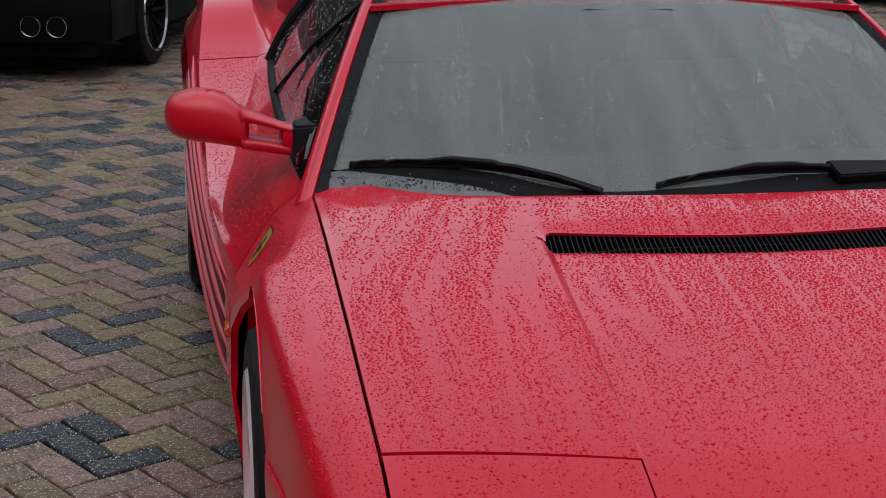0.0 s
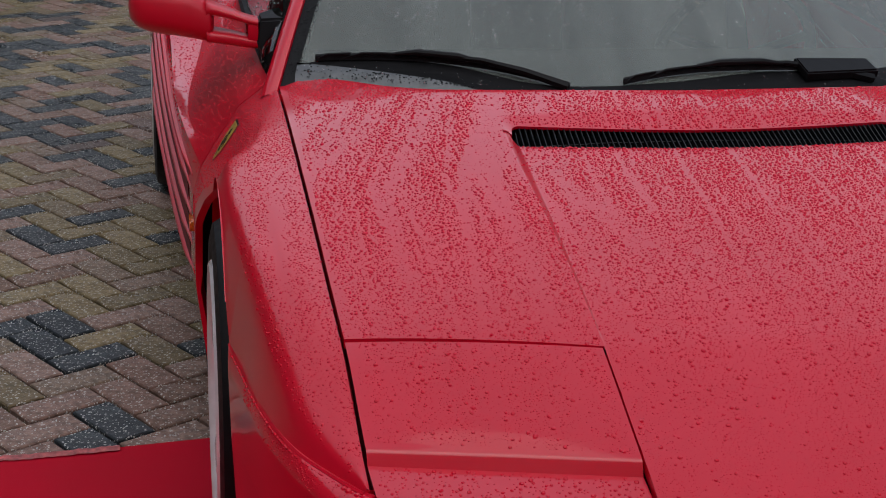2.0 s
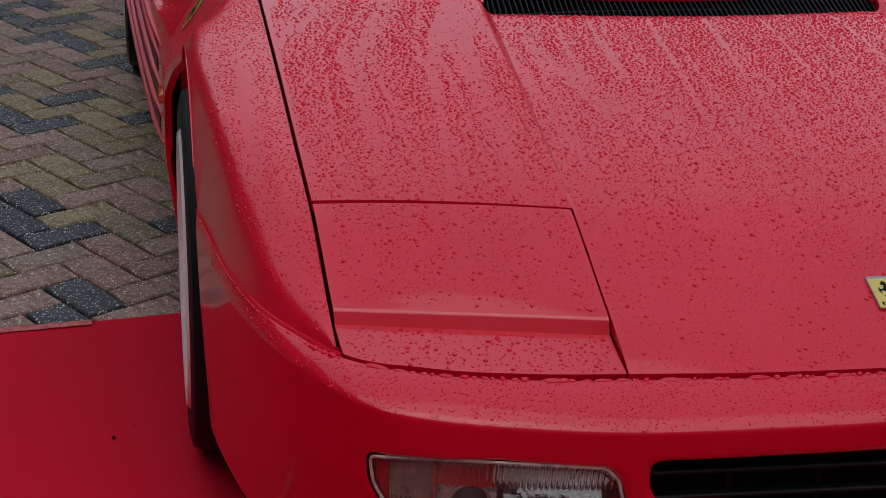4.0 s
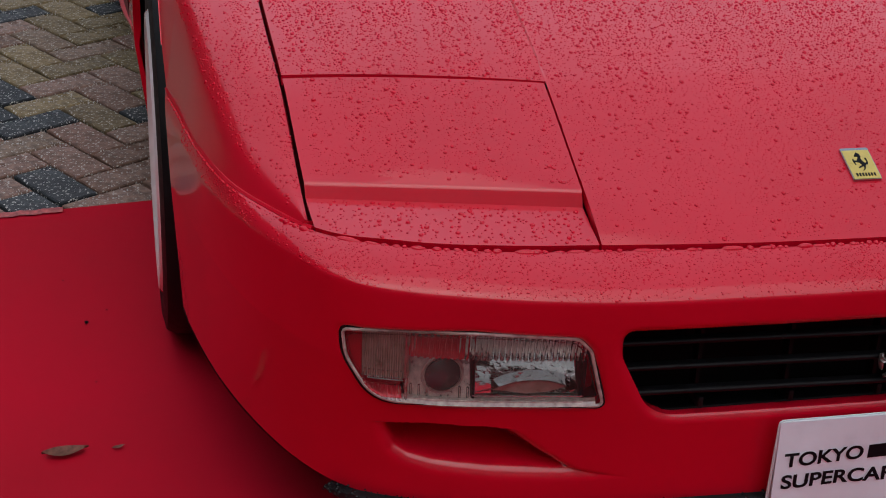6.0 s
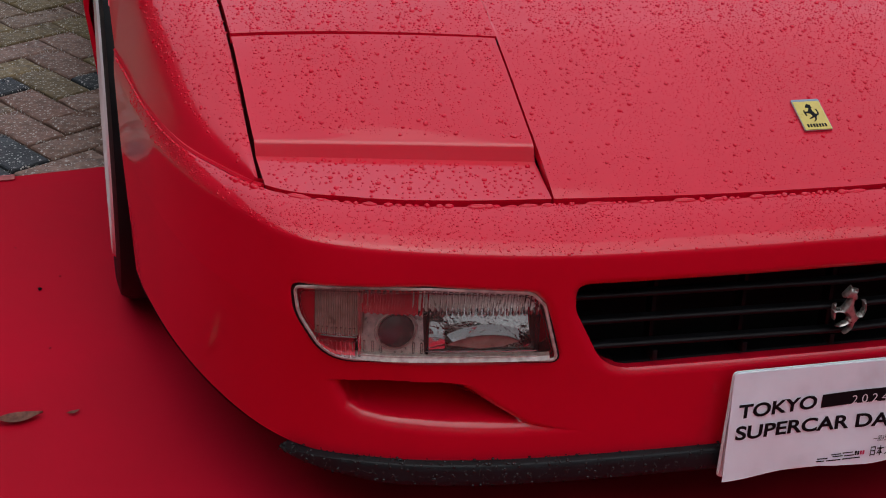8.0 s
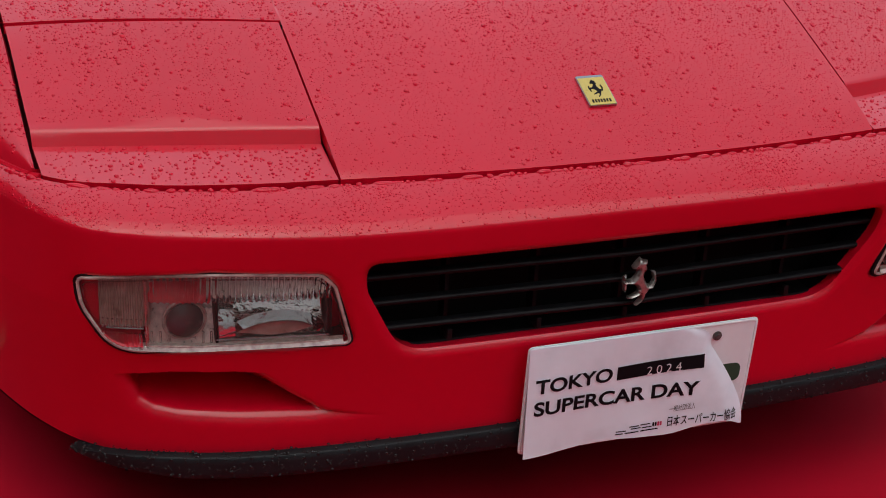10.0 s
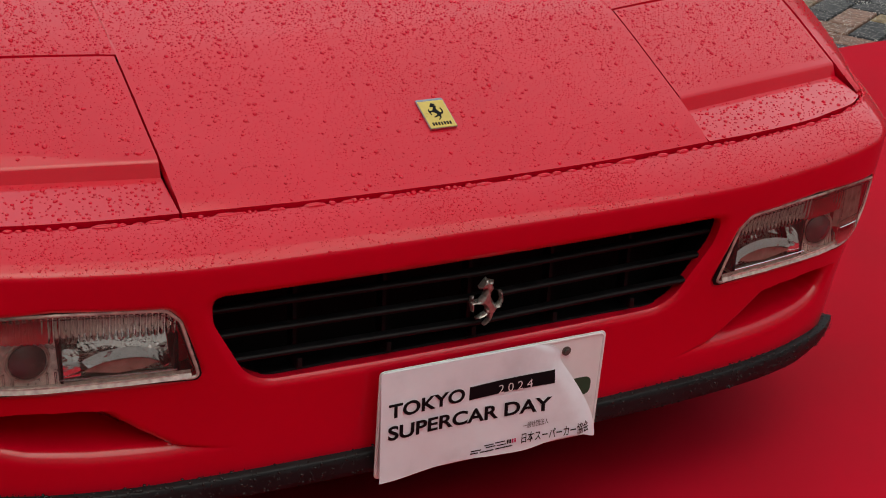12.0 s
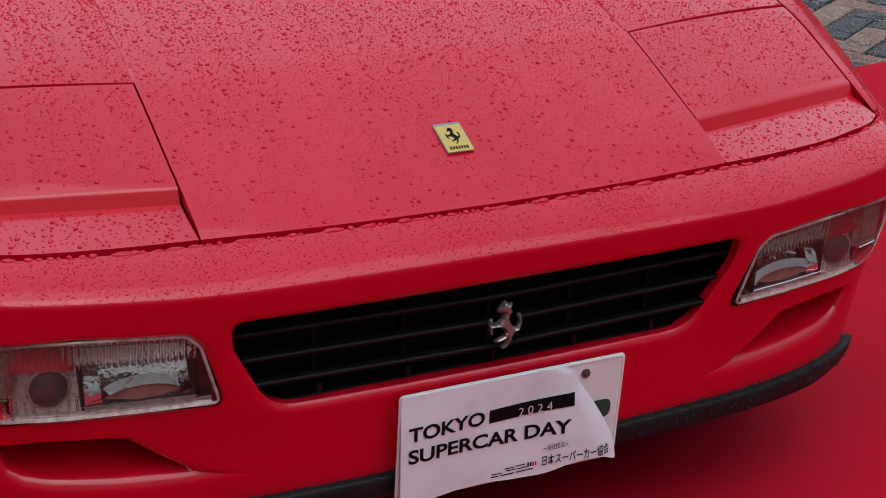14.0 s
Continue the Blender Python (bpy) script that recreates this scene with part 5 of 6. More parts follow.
wiper((-0.955, 0.070), (-0.62, 0.085), (-0.33, 0.006), (-0.30, 0.000), -1)
wiper((-0.15, 0.008), (0.21, 0.062), (0.60, 0.035), (0.62, 0.010), 1)
# hinge cover of the second wiper
_c = [(0.385, 0.010), (0.37, 0.075), (0.62, 0.062), (0.64, 0.008)]
part("wiper_cover", prism([(w, h) for w, h in _c], 0.008, 0.024, lambda a, b, d: tuple(screen(a, b) + np.array([0, -0.4 * d, d])), 0.003), BLACK, car)

# ---- flanks: doors, strakes, rear wings ----
def flank(s):
    vs = np.linspace(0, 1, 49)
    door = panel("door", np.array([np.c_[s * flank_point(y, vs)[:, 0], np.full(49, y), flank_point(y, vs)[:, 1]] for y in np.linspace(1.511, 2.86, 60)]), RED, car, "red door with horizontal strakes", skirt=0.014, sharp=13)
    panel("rear_wing", np.array([np.c_[s * flank_point(y, vs)[:, 0], np.full(49, y), flank_point(y, vs)[:, 1]] for y in np.linspace(2.866, 4.42, 90)]), RED, car, "broad red rear wing", skirt=0.02, sharp=13)
    for k in range(5):
        v0, v1 = 0.60 + k * 0.062, 0.585 + k * 0.067
        rows = []
        for t in np.linspace(0, 1, 30):
            y = 1.55 + t * 1.42
            v = v0 + (v1 - v0) * t
            p, q = flank_point(y, np.array([v]))[0], flank_point(y, np.array([v + 0.018]))[0]
            o = 0.008 * min(1, t / 0.08, (1 - t) / 0.06 + 0.2) + 0.001
            rows.append([(s * (p[0] - 0.002), y, p[1]), (s * (p[0] + o * 0.8), y, p[1] - 0.002), (s * (p[0] + o), y, p[1] - 0.006), (s * (q[0] + o * 0.45), y, q[1] + 0.004), (s * (q[0] - 0.002), y, q[1])])
        panel("strake", np.array(rows), MISTED, door, skirt=0.004)
    # flat dark red strips between the strakes, their colour standing for slot shade
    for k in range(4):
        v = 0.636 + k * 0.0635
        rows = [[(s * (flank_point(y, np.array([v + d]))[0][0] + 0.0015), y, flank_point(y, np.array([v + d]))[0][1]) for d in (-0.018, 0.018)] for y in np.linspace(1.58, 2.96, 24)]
        panel("slot", np.array(rows), SLOT_SHADE, door, skirt=0)
    # windows: glass with a rubber foot and a dark post
    foot = lambda y: np.array([s * float(spline([(r[0], r[1]) for r in FLANK], y)[0, 0]), y, float(spline([(r[0], r[2]) for r in FLANK], y)[0, 0])])  # noqa: E731
    ROOF = [(1.90, 0.566, 1.105), (2.2, 0.560, 1.120), (2.75, 0.575, 1.10), (3.4, 0.60, 0.99), (4.2, 0.61, 0.905)]
    lid = lambda y: np.array([s * side_line(ROOF, y)[0], y, side_line(ROOF, y)[1]])  # noqa: E731
    base = [foot(y) for y in np.linspace(1.56, 2.72, 24)]
    head = []
    for k, y in enumerate(np.linspace(1.56, 2.72, 24)):
        t = (y - 1.50) / 0.42
        head.append(screen(s, t * 0.98) + np.array([s * 0.058, 0.03, -0.016]) if t < 1 else lid(y))
    G = np.array([[b + (h - b) * q + np.array([s * 0.020 * math.sin(math.pi * q), 0, 0]) for q in np.linspace(0.02, 1, 12)] for b, h in zip(base, head)])
    win = panel("side_window", G, SIDE, car, "rain-covered side window", skirt=0)
    win.visible_shadow = False
    part("window_seal", tube([tuple(b + np.array([0, 0, 0.004])) for b in base], 0.010, 6), RUBBER, win)
    part("window_post", tube([tuple(G[-1][k] + np.array([s * 0.004, 0, 0])) for k in range(12)], 0.016, 6), RUBBER, win)
    part("window_rail", tube([tuple(h) for h in head[8:]], 0.010, 6), RUBBER, win)
    part("quarter_post", tube([tuple(base[15] + np.array([s * 0.004, 0, 0])), tuple(G[11][6] + np.array([s * 0.004, 0, 0])), tuple(G[8][11])], 0.006, 6), RUBBER, win)
    # sloping buttress behind the cabin
    ys = np.linspace(2.72, 4.3, 30)
    B = np.array([[foot(y) + (lid(y) - foot(y)) * q for q in np.linspace(0, 1, 6)] for y in ys])
    panel("buttress", B, RED, car, skirt=0.004)
    return ROOF, G


ROOF, _left = flank(-1)
SIDE_GLASS = (_left, flank(1)[1])
roof_y = np.linspace(1.87, 2.75, 16)
P = np.array([[(a * side_line(ROOF, max(y, 1.9))[0], y + 0.0, side_line(ROOF, max(y, 1.9))[1] + 0.018 * (1 - a * a)) for y in roof_y] for a in np.linspace(-1, 1, 30)])
panel("roof", P, RED, car, "red roof panel")
P = np.array([[(a * side_line(ROOF, y)[0], y, side_line(ROOF, y)[1] - 0.02 + 0.01 * (1 - a * a)) for y in np.linspace(2.76, 4.2, 20)] for a in np.linspace(-1, 1, 20)])
panel("engine_cover", P, BLACK, car, "dark engine cover")
part("tail_panel", block((-0.93, 4.36, 0.32), (0.93, 4.43, 0.90), 0.03, 3), RED, car)
part("floor_pan", block((-0.62, 0.30, 0.13), (0.62, 4.3, 0.19), 0.02), DARK, car)
for s in (-1, 1):
    part("sill", block((min(s * 0.60, s * 0.87), 1.40, 0.13), (max(s * 0.60, s * 0.87), 3.18, 0.21), 0.02), DARK, car)


# yellow shield on the wing, marker lamp, mirrors
def wing_frame(s, y, v):
    p, q, r = (wing_point(y, np.array([v]))[0], wing_point(y + 0.02, np.array([v]))[0], wing_point(y, np.array([v + 0.03]))[0])
    o = Vector((s * p[0], y, p[1]))
    along = (Vector((s * q[0], y + 0.02, q[1])) - o).normalized()
    down = (Vector((s * r[0], y, r[1])) - o).normalized()
    out = along.cross(down)
    if out.x * s < 0:
        out = -out
    return o, along, down, out


def shield(s):
    o, along, down, out = wing_frame(s, 1.405, 0.262)
    to = lambda a, b, d: tuple(o + along * a - down * b + out * d)  # noqa: E731
    line = [(-0.026, 0.042), (0.026, 0.042), (0.028, 0.01), (0.022, -0.022), (0.008, -0.044), (0.0, -0.05), (-0.008, -0.044), (-0.022, -0.022), (-0.028, 0.01)]
    b = part("wing_shield", prism(line, -0.001, 0.003, to, 0.001), CHROME, car, "yellow shield emblem on the front wing")
    part("enamel", prism([(x * 0.9, y * 0.92 - 0.001) for x, y in line], 0.0028, 0.0038, to), YELLOW, b)
    part("figure", prism([((x - 0.5) * 0.030, -0.036 + y * 0.062) for x, y in horse_outline()], 0.0036, 0.0046, to), INK, b)
    o2, a2, d2, n2 = wing_frame(s, 1.475, 0.72)
    to2 = lambda a, b, d: tuple(o2 + a2 * a - d2 * b + n2 * d)  # noqa: E731
    part("side_marker", prism(rounded([(-0.024, -0.012, 0.006), (0.024, -0.012, 0.006), (0.024, 0.012, 0.006), (-0.024, 0.012, 0.006)], 4), -0.002, 0.009, to2, 0.004), AMBER, car, "small amber side marker lamp")


shield(-1), shield(1)


def door_mirror(s):
    # housing: a blunt pod that runs on into a slotted arm
    def ring_rows(stations, n=30):
        keys = [(k, *r) for k, r in enumerate(stations)]
        rows = []
        for x, hi, lo, y, deep in spline(keys, np.linspace(0, len(keys) - 1, n)):
            ring = []
            for q in np.linspace(0, math.tau, 33):
                c, d = math.cos(q), math.sin(q)
                c, d = math.copysign(abs(c) ** 0.72, c), math.copysign(abs(d) ** 0.72, d)
                ring.append((s * x, y + deep * c, (hi + lo) / 2 + (hi - lo) / 2 * d))
            rows.append(ring)
        return np.array(rows)

    pod = [(1.013, 0.897, 0.889, 1.745, 0.012), (1.008, 0.917, 0.868, 1.743, 0.042), (0.992, 0.934, 0.852, 1.740, 0.062), (0.960, 0.946, 0.842, 1.735, 0.070),
           (0.920, 0.947, 0.837, 1.730, 0.071), (0.885, 0.936, 0.832, 1.722, 0.062), (0.858, 0.916, 0.829, 1.712, 0.048), (0.848, 0.905, 0.836, 1.708, 0.042), (0.840, 0.880, 0.854, 1.705, 0.024)]
    h = panel("door_mirror", ring_rows(pod, 44), MISTED, car, "red door mirror on a slotted arm", skirt=0)
    part("mirror_glass", block((s * 0.93 - 0.045, 1.772, 0.868), (s * 0.93 + 0.045, 1.778, 0.922), 0.003), MIRROR, h)

    panel("upper_arm", ring_rows([(0.856, 0.917, 0.878, 1.711, 0.050), (0.842, 0.9085, 0.882, 1.706, 0.042), (0.80, 0.895, 0.876, 1.685, 0.034), (0.772, 0.8865, 0.870, 1.671, 0.031), (0.752, 0.8830, 0.866, 1.664, 0.030)], 20), MISTED, h, skirt=0)
    panel("lower_arm", ring_rows([(0.856, 0.858, 0.8275, 1.711, 0.050), (0.842, 0.8545, 0.8255, 1.706, 0.042), (0.80, 0.850, 0.8225, 1.685, 0.034), (0.772, 0.846, 0.8205, 1.671, 0.031), (0.752, 0.846, 0.820, 1.664, 0.030)], 20), MISTED, h, skirt=0)
    panel("arm_end", ring_rows([(0.773, 0.878, 0.830, 1.671, 0.0295), (0.766, 0.8845, 0.8205, 1.669, 0.0305), (0.752, 0.8830, 0.820, 1.664, 0.0305)], 8), RED, h, skirt=0)
    bm = bmesh.new()
    a = [(s * 0.756, 1.632, 0.829), (s * 0.756, 1.70, 0.829), (s * 0.752, 1.70, 0.884), (s * 0.752, 1.632, 0.884)]
    b = [(s * 0.728, 1.53, 0.772), (s * 0.740, 1.72, 0.785), (s * 0.700, 1.72, 0.897), (s * 0.688, 1.60, 0.893)]
    A, B = [bm.verts.new(p) for p in a], [bm.verts.new(p) for p in b]
    bm.faces.new(A), bm.faces.new(B[::-1])
    for k in range(4):
        bm.faces.new((A[k], A[(k + 1) % 4], B[(k + 1) % 4], B[k]))
    bmesh.ops.bevel(bm, geom=list(bm.edges), offset=0.006, segments=3, affect="EDGES")
    part("mirror_base", bm, BLACK, h, "black plastic mirror base")
    bm = bmesh.new()
    tri = [(s * 0.733, 1.495, 0.786), (s * 0.745, 1.72, 0.800), (s * 0.694, 1.66, 0.900)]
    t3 = [bm.verts.new(p) for p in tri]
    l3 = [bm.verts.new((x - s * 0.02, y, z)) for x, y, z in tri]
    bm.faces.new(t3), bm.faces.new(l3[::-1])
    for k in range(3):
        bm.faces.new((t3[k], t3[(k + 1) % 3], l3[(k + 1) % 3], l3[k]))
    part("corner_cap", bm, BLACK, h)


door_mirror(-1), door_mirror(1)


# ---- wheels ----
def road_wheel(s, x, y, wide=0.235, rad=0.322):
    w = wide / 2
    prof = [(-w * 0.80, 0.232), (-w * 0.98, 0.262), (-w, 0.285), (-w * 0.93, rad - 0.012), (-w * 0.80, rad - 0.003), (-w * 0.4, rad), (0, rad), (w * 0.4, rad), (w * 0.80, rad - 0.003), (w * 0.93, rad - 0.012), (w * 0.98, 0.285), (w * 0.96, 0.262), (w * 0.80, 0.232)]
    hub = part("wheel", lathe([(w * 0.66, 0.02), (w * 0.66, 0.075), (-w * 0.2, 0.085), (-w * 0.2, 0.02)], steps=32), WHEEL, car, "silver five-spoke wheel with a black tyre")
    hub.location = (s * x, y, rad)
    part("tyre", lathe(prof, steps=72), RUBBER, hub)
    part("rim", lathe([(-w * 0.85, 0.236), (-w * 0.7, 0.215), (w * 0.55, 0.205), (w * 0.88, 0.214), (w * 0.98, 0.228), (w * 1.01, 0.239), (w * 0.96, 0.246)], steps=72), WHEEL, hub)
    part("brake_disc", lathe([(-0.02, 0.06), (-0.02, 0.165), (-0.045, 0.165), (-0.045, 0.06)], steps=40), PEWTER, hub)
    for k in range(5):
        a = k * math.tau / 5 + 0.3
        rows = []
        for r, half, dx in ((0.05, 0.040, 0.70), (0.10, 0.034, 0.84), (0.16, 0.033, 0.92), (0.216, 0.042, 0.94)):
            ring = []
            for da, dd in ((-1, -0.30), (-0.75, 0.0), (0.75, 0.0), (1, -0.30)):
                t = a + da * half / r
                ring.append((w * (dx + dd) , r * math.cos(t), r * math.sin(t)))
            rows.append(ring)
        panel("spoke", np.array(rows), WHEEL, hub, skirt=0)
    hub.scale = (s, 1, 1)
    return hub


for s in (-1, 1):
    road_wheel(s, 0.758, ARCH_Y)
    road_wheel(s, 0.835, REAR_Y, 0.295, 0.328)


# ---- ground ----
U_ANGLE = radians(31.9)
PU, PV = Vector((math.sin(U_ANGLE), -math.cos(U_ANGLE))), Vector((math.cos(U_ANGLE), math.sin(U_ANGLE)))
PAVE_O = Vector((-1.169, 1.723))
PAVE_TOP = -0.006

bm = bmesh.new()
vs = [bm.verts.new((x, y, PAVE_TOP - 0.022)) for x, y in ((-400, -400), (400, -400), (400, 400), (-400, 400))]
bm.faces.new(vs)
ground = part("ground", bm, SAND, None, smooth=False)
tagged(ground, "dark sanded ground under the paving", "ground", kind="structure")


def carpet_edge(x):
    """Far edge of the red carpet."""
    return 1.600 + 0.0985 * (x + 0.30) + 0.012 * math.sin(1.7 * x + 0.6) + 0.004 * math.sin(6.3 * x)


def carpet():
    xs = np.linspace(-3.2, 4.2, 150)
    rows = []
    for x in xs:
        e = carpet_edge(x)
        ys = np.r_[np.linspace(-4.5, -0.5, 24), np.linspace(-0.35, e - 0.02, 46), e]
        rows.append([(x, y, 0.0 + 0.0022 * noise.noise((x * 1.3, y * 1.5, 0.0)) + 0.0015 * noise.noise((x * 5, y * 5, 3.0))) for y in ys])
    return panel("carpet", np.array(rows), CARPET, None, skirt=0.005)


tagged(carpet(), "damp red carpet laid over the paving under the car", "carpet")

# the torn, frayed strip along its edge
FRAY = mat("frayed_backing", (0.42, 0.10, 0.10), 0.7)
vary(FRAY, 90, 0.5)
rows = []
for k, x in enumerate(np.linspace(-1.75, -1.055, 90)):
    e = carpet_edge(x)
    j = 0.006 * noise.noise((x * 40, 0, 0)) + 0.004 * noise.noise((x * 110, 5, 0))
    rows.append([(x, e - 0.022 + j * 0.8, 0.0035), (x, e - 0.008, 0.006 + j * 0.3), (x, e + 0.004 + j, 0.003), (x, e + 0.008 + j, -0.004)])
tagged(panel("frayed_strip", np.array(rows), FRAY, None, skirt=0.0), "torn pinkish strip along the carpet's edge", "strip")


# block paving in herringbone
def paver_mesh(du, dv):
    """One bevelled block, its corner at the origin."""
    g, c, d = 0.0038, 0.0030, 0.03
    lo = [(g, g), (du - g, g), (du - g, dv - g), (g, dv - g)]
    hi = [(g + c, g + c), (du - g - c, g + c), (du - g - c, dv - g - c), (g + c, dv - g - c)]
    at = lambda p, z: (*(PU * p[0] + PV * p[1]), z)  # noqa: E731
    verts = [at(p, PAVE_TOP - d) for p in lo] + [at(p, PAVE_TOP - c) for p in lo] + [at(p, PAVE_TOP) for p in hi]
    faces = [(8, 9, 10, 11)]
    for r in (0, 4):
        for k in range(4):
            faces.append((r + k, r + (k + 1) % 4, r + 4 + (k + 1) % 4, r + 4 + k))
    return verts, faces


WU = 0.1
SHAPES = {"d": paver_mesh(2 * WU, WU), "u": paver_mesh(WU, 2 * WU)}
KIND = {k: mesh_from("paving_block", v, [f[::-1] if False else f for f in fs], PAVER, False) for k, (v, fs) in SHAPES.items()}
paving = thing("paving", "wet block paving in herringbone, grey, buff and pinkish brown", "paving", kind="structure")
rest_v, rest_f, near = [], [], []
for i in range(-140, 141):
    for j in range(-60, 61):
        for kind, (a, b) in (("d", (0, 0)), ("u", (2, 0))):
            u, v = (-i + 4 * j + a) * WU, (i + b) * WU
            p = PAVE_O + PU * u + PV * v
            if not (-6.5 < p.x < 8.0 and -1.0 < p.y < 13.5):
                continue
            if p.y < carpet_edge(max(-3.0, min(4.0, p.x))) - 0.5 and -3.0 < p.x < 4.0:
                continue
            close = -2.15 < p.x < -0.70 and p.y < 4.1
            if close and len(near) < 300:
                near.append((p.x, p.y, kind))
            else:
                base = len(rest_v)
                vv, ff = SHAPES[kind]
                dz = random.uniform(-0.0012, 0.0012)
                rest_v += [(q[0] + p.x, q[1] + p.y, q[2] + dz) for q in vv]
                rest_f += [tuple(k + base for k in f) for f in ff]
far = mesh_from("far_paving", rest_v, rest_f, PAVER_FAR, False)
tagged(put("far_paving", far, paving), kind="stuff")
for x, y, kind in near:
    ob = put("paving_block", KIND[kind], paving)
    ob.location = (x, y, random.uniform(-0.0014, 0.0010))
    ob.rotation_euler = (random.uniform(-0.006, 0.006), random.uniform(-0.006, 0.006), random.uniform(-0.004, 0.004))


# fallen leaves and bits on the carpet
def leaf(x, y, turn, size):
    bm = bmesh.new()
    rows = []
    for t in np.linspace(0, 1, 12):
        w = 0.20 * math.sin(math.pi * t**0.85) * size
        rows.append([bm.verts.new((size * (t - 0.5), q * w, 0.003 + 0.05 * size * abs(q) + 0.05 * size * (2 * t - 1) ** 2)) for q in (-1, -0.5, 0, 0.5, 1)])
    for a, b in zip(rows, rows[1:]):
        for k in range(4):
            bm.faces.new((a[k], b[k], b[k + 1], a[k + 1]))
    bmesh.ops.solidify(bm, geom=list(bm.faces), thickness=0.0006)
    ob = part("leaf", bm, LEAF)
    ob.matrix_world = pose(x, y, 0.001, 0, 0, turn)
    return tagged(ob, "dry brown curled leaf on the carpet", "leaf", "bits on the carpet")


leaf(-1.038, 0.566, 8, 0.072)
leaf(-0.957, 0.570, 20, 0.022)


def crumb(x, y, r):
    bm = bmesh.new()
    bmesh.ops.create_icosphere(bm, subdivisions=1, radius=r)
    for v in bm.verts:
        v.co *= 0.7 + 0.5 * random.random()
        v.co.z *= 0.5
    ob = part("crumb", bm, DARK)
    ob.location = (x, y, 0.002 + r * 0.3)
    return tagged(ob, "small dark crumb of dirt on the carpet", "dirt", "bits on the carpet")


crumb(-1.006, 0.994, 0.005)
for x, y, r in ((-0.97, 1.04, 0.002), (-1.05, 1.17, 0.002), (-0.99, 0.78, 0.002), (-1.08, 0.40, 0.002), (-1.2, 0.8, 0.0016)):
    crumb(x, y, r)


# ---- black cars parked behind ----
def parked_car():
    c = thing("parked_car", "black car parked behind on the wet paving", "car", "parked cars")
    rows = []
    for x in np.linspace(-0.93, 0.93, 30):
        b = 0.16 * abs(x / 0.93) ** 4
        rows.append([(x, b + d, z) for d, z in ((0.20, 0.20), (0.05, 0.24), (0.0, 0.40), (0.0, 0.62), (0.04, 0.72), (0.10, 0.95), (0.35, 1.05), (1.3, 1.35), (2.4, 1.38), (3.6, 0.95), (4.4, 0.75), (4.5, 0.3))])
    panel("body", np.array(rows), GLOSS_BLACK, c, skirt=0.0)
    for s in (-1, 1):
        for y0, y1, z0 in ((0.14, 0.62, 0.24), (0.62, 1.34, 0.66), (1.34, 3.2, 0.22), (3.2, 4.0, 0.66), (4.0, 4.4, 0.24)):
            panel("flank", np.array([[(s * 0.93, y, z) for z in (z0, 0.75, 0.95)] for y in (y0, y1)]), GLOSS_BLACK, c, skirt=0)
        for yy in (0.98, 3.6):
            t = part("tyre", lathe([(-0.11, 0.24), (-0.12, 0.28), (-0.10, 0.335), (0.10, 0.335), (0.12, 0.29), (0.11, 0.25)], steps=48), RUBBER, c)
            t.location = (s * 0.84, yy, 0.335)
            spokes = [tube([(0.07, 0.05 * math.cos(a), 0.05 * math.sin(a)), (0.10, 0.24 * math.cos(a), 0.24 * math.sin(a))], 0.012, 6) for a in np.linspace(0, math.tau, 10, endpoint=False)]
            r = part("rim", joined(lathe([(0.112, 0.243), (0.124, 0.252), (0.124, 0.258), (0.112, 0.262)], steps=48)), CHROME, t)
            part("wheel_face", joined(lathe([(0.11, 0.243), (0.02, 0.235), (0.02, 0.03)], steps=48), *spokes), GLOSS_BLACK, r)
            r.scale = (s, 1, 1)
    for x in (0.49, 0.65, -0.49, -0.65):
        p = part("exhaust_pipe", tube([(x, 0.25, 0.34), (x, -0.03, 0.34)], 0.058, 20), DARK, c)
        part("tip", tube([(x + 0.060 * math.cos(a), -0.032, 0.34 + 0.060 * math.sin(a)) for a in np.linspace(0, math.tau, 28, endpoint=False)], 0.004, 5, True), CHROME, p)
    part("underside", block((-0.80, 0.15, 0.14), (0.80, 4.3, 0.30)), DARK, c)
    return c


pc = parked_car()
pc.matrix_world = pose(-2.352, 8.04, 0, 0, 0, -15)
copy_thing(pc, pose(6.3, 12.0, 0, 0, 0, 20))


# ---- unseen walls added on all sides, far off, to shape reflections and light ----
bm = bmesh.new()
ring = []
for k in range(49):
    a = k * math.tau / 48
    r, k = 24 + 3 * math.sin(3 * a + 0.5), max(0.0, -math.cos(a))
    # the walls stand nearer, and are lower, on one side, for darker reflections
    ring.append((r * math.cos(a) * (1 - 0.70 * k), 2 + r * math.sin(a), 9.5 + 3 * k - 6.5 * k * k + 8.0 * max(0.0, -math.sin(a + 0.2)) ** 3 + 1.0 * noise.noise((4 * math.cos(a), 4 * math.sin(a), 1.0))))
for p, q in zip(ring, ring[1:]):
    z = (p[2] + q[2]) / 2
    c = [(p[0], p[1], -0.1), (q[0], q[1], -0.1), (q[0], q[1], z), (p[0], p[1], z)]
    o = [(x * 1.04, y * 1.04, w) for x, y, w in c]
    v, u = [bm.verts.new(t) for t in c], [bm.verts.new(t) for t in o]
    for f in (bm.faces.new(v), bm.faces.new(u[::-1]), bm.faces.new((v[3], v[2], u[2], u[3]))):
        # the walls before the car and on one side are pale, for its reflections
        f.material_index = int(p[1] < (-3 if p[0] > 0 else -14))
ring_walls = part("backdrop", bm, DARK_WALL, None, smooth=False)
ring_walls.data.materials.append(PALE_WALL)
tagged(ring_walls, "unseen dark and pale walls added round the square for reflections", "backdrop", kind="structure")


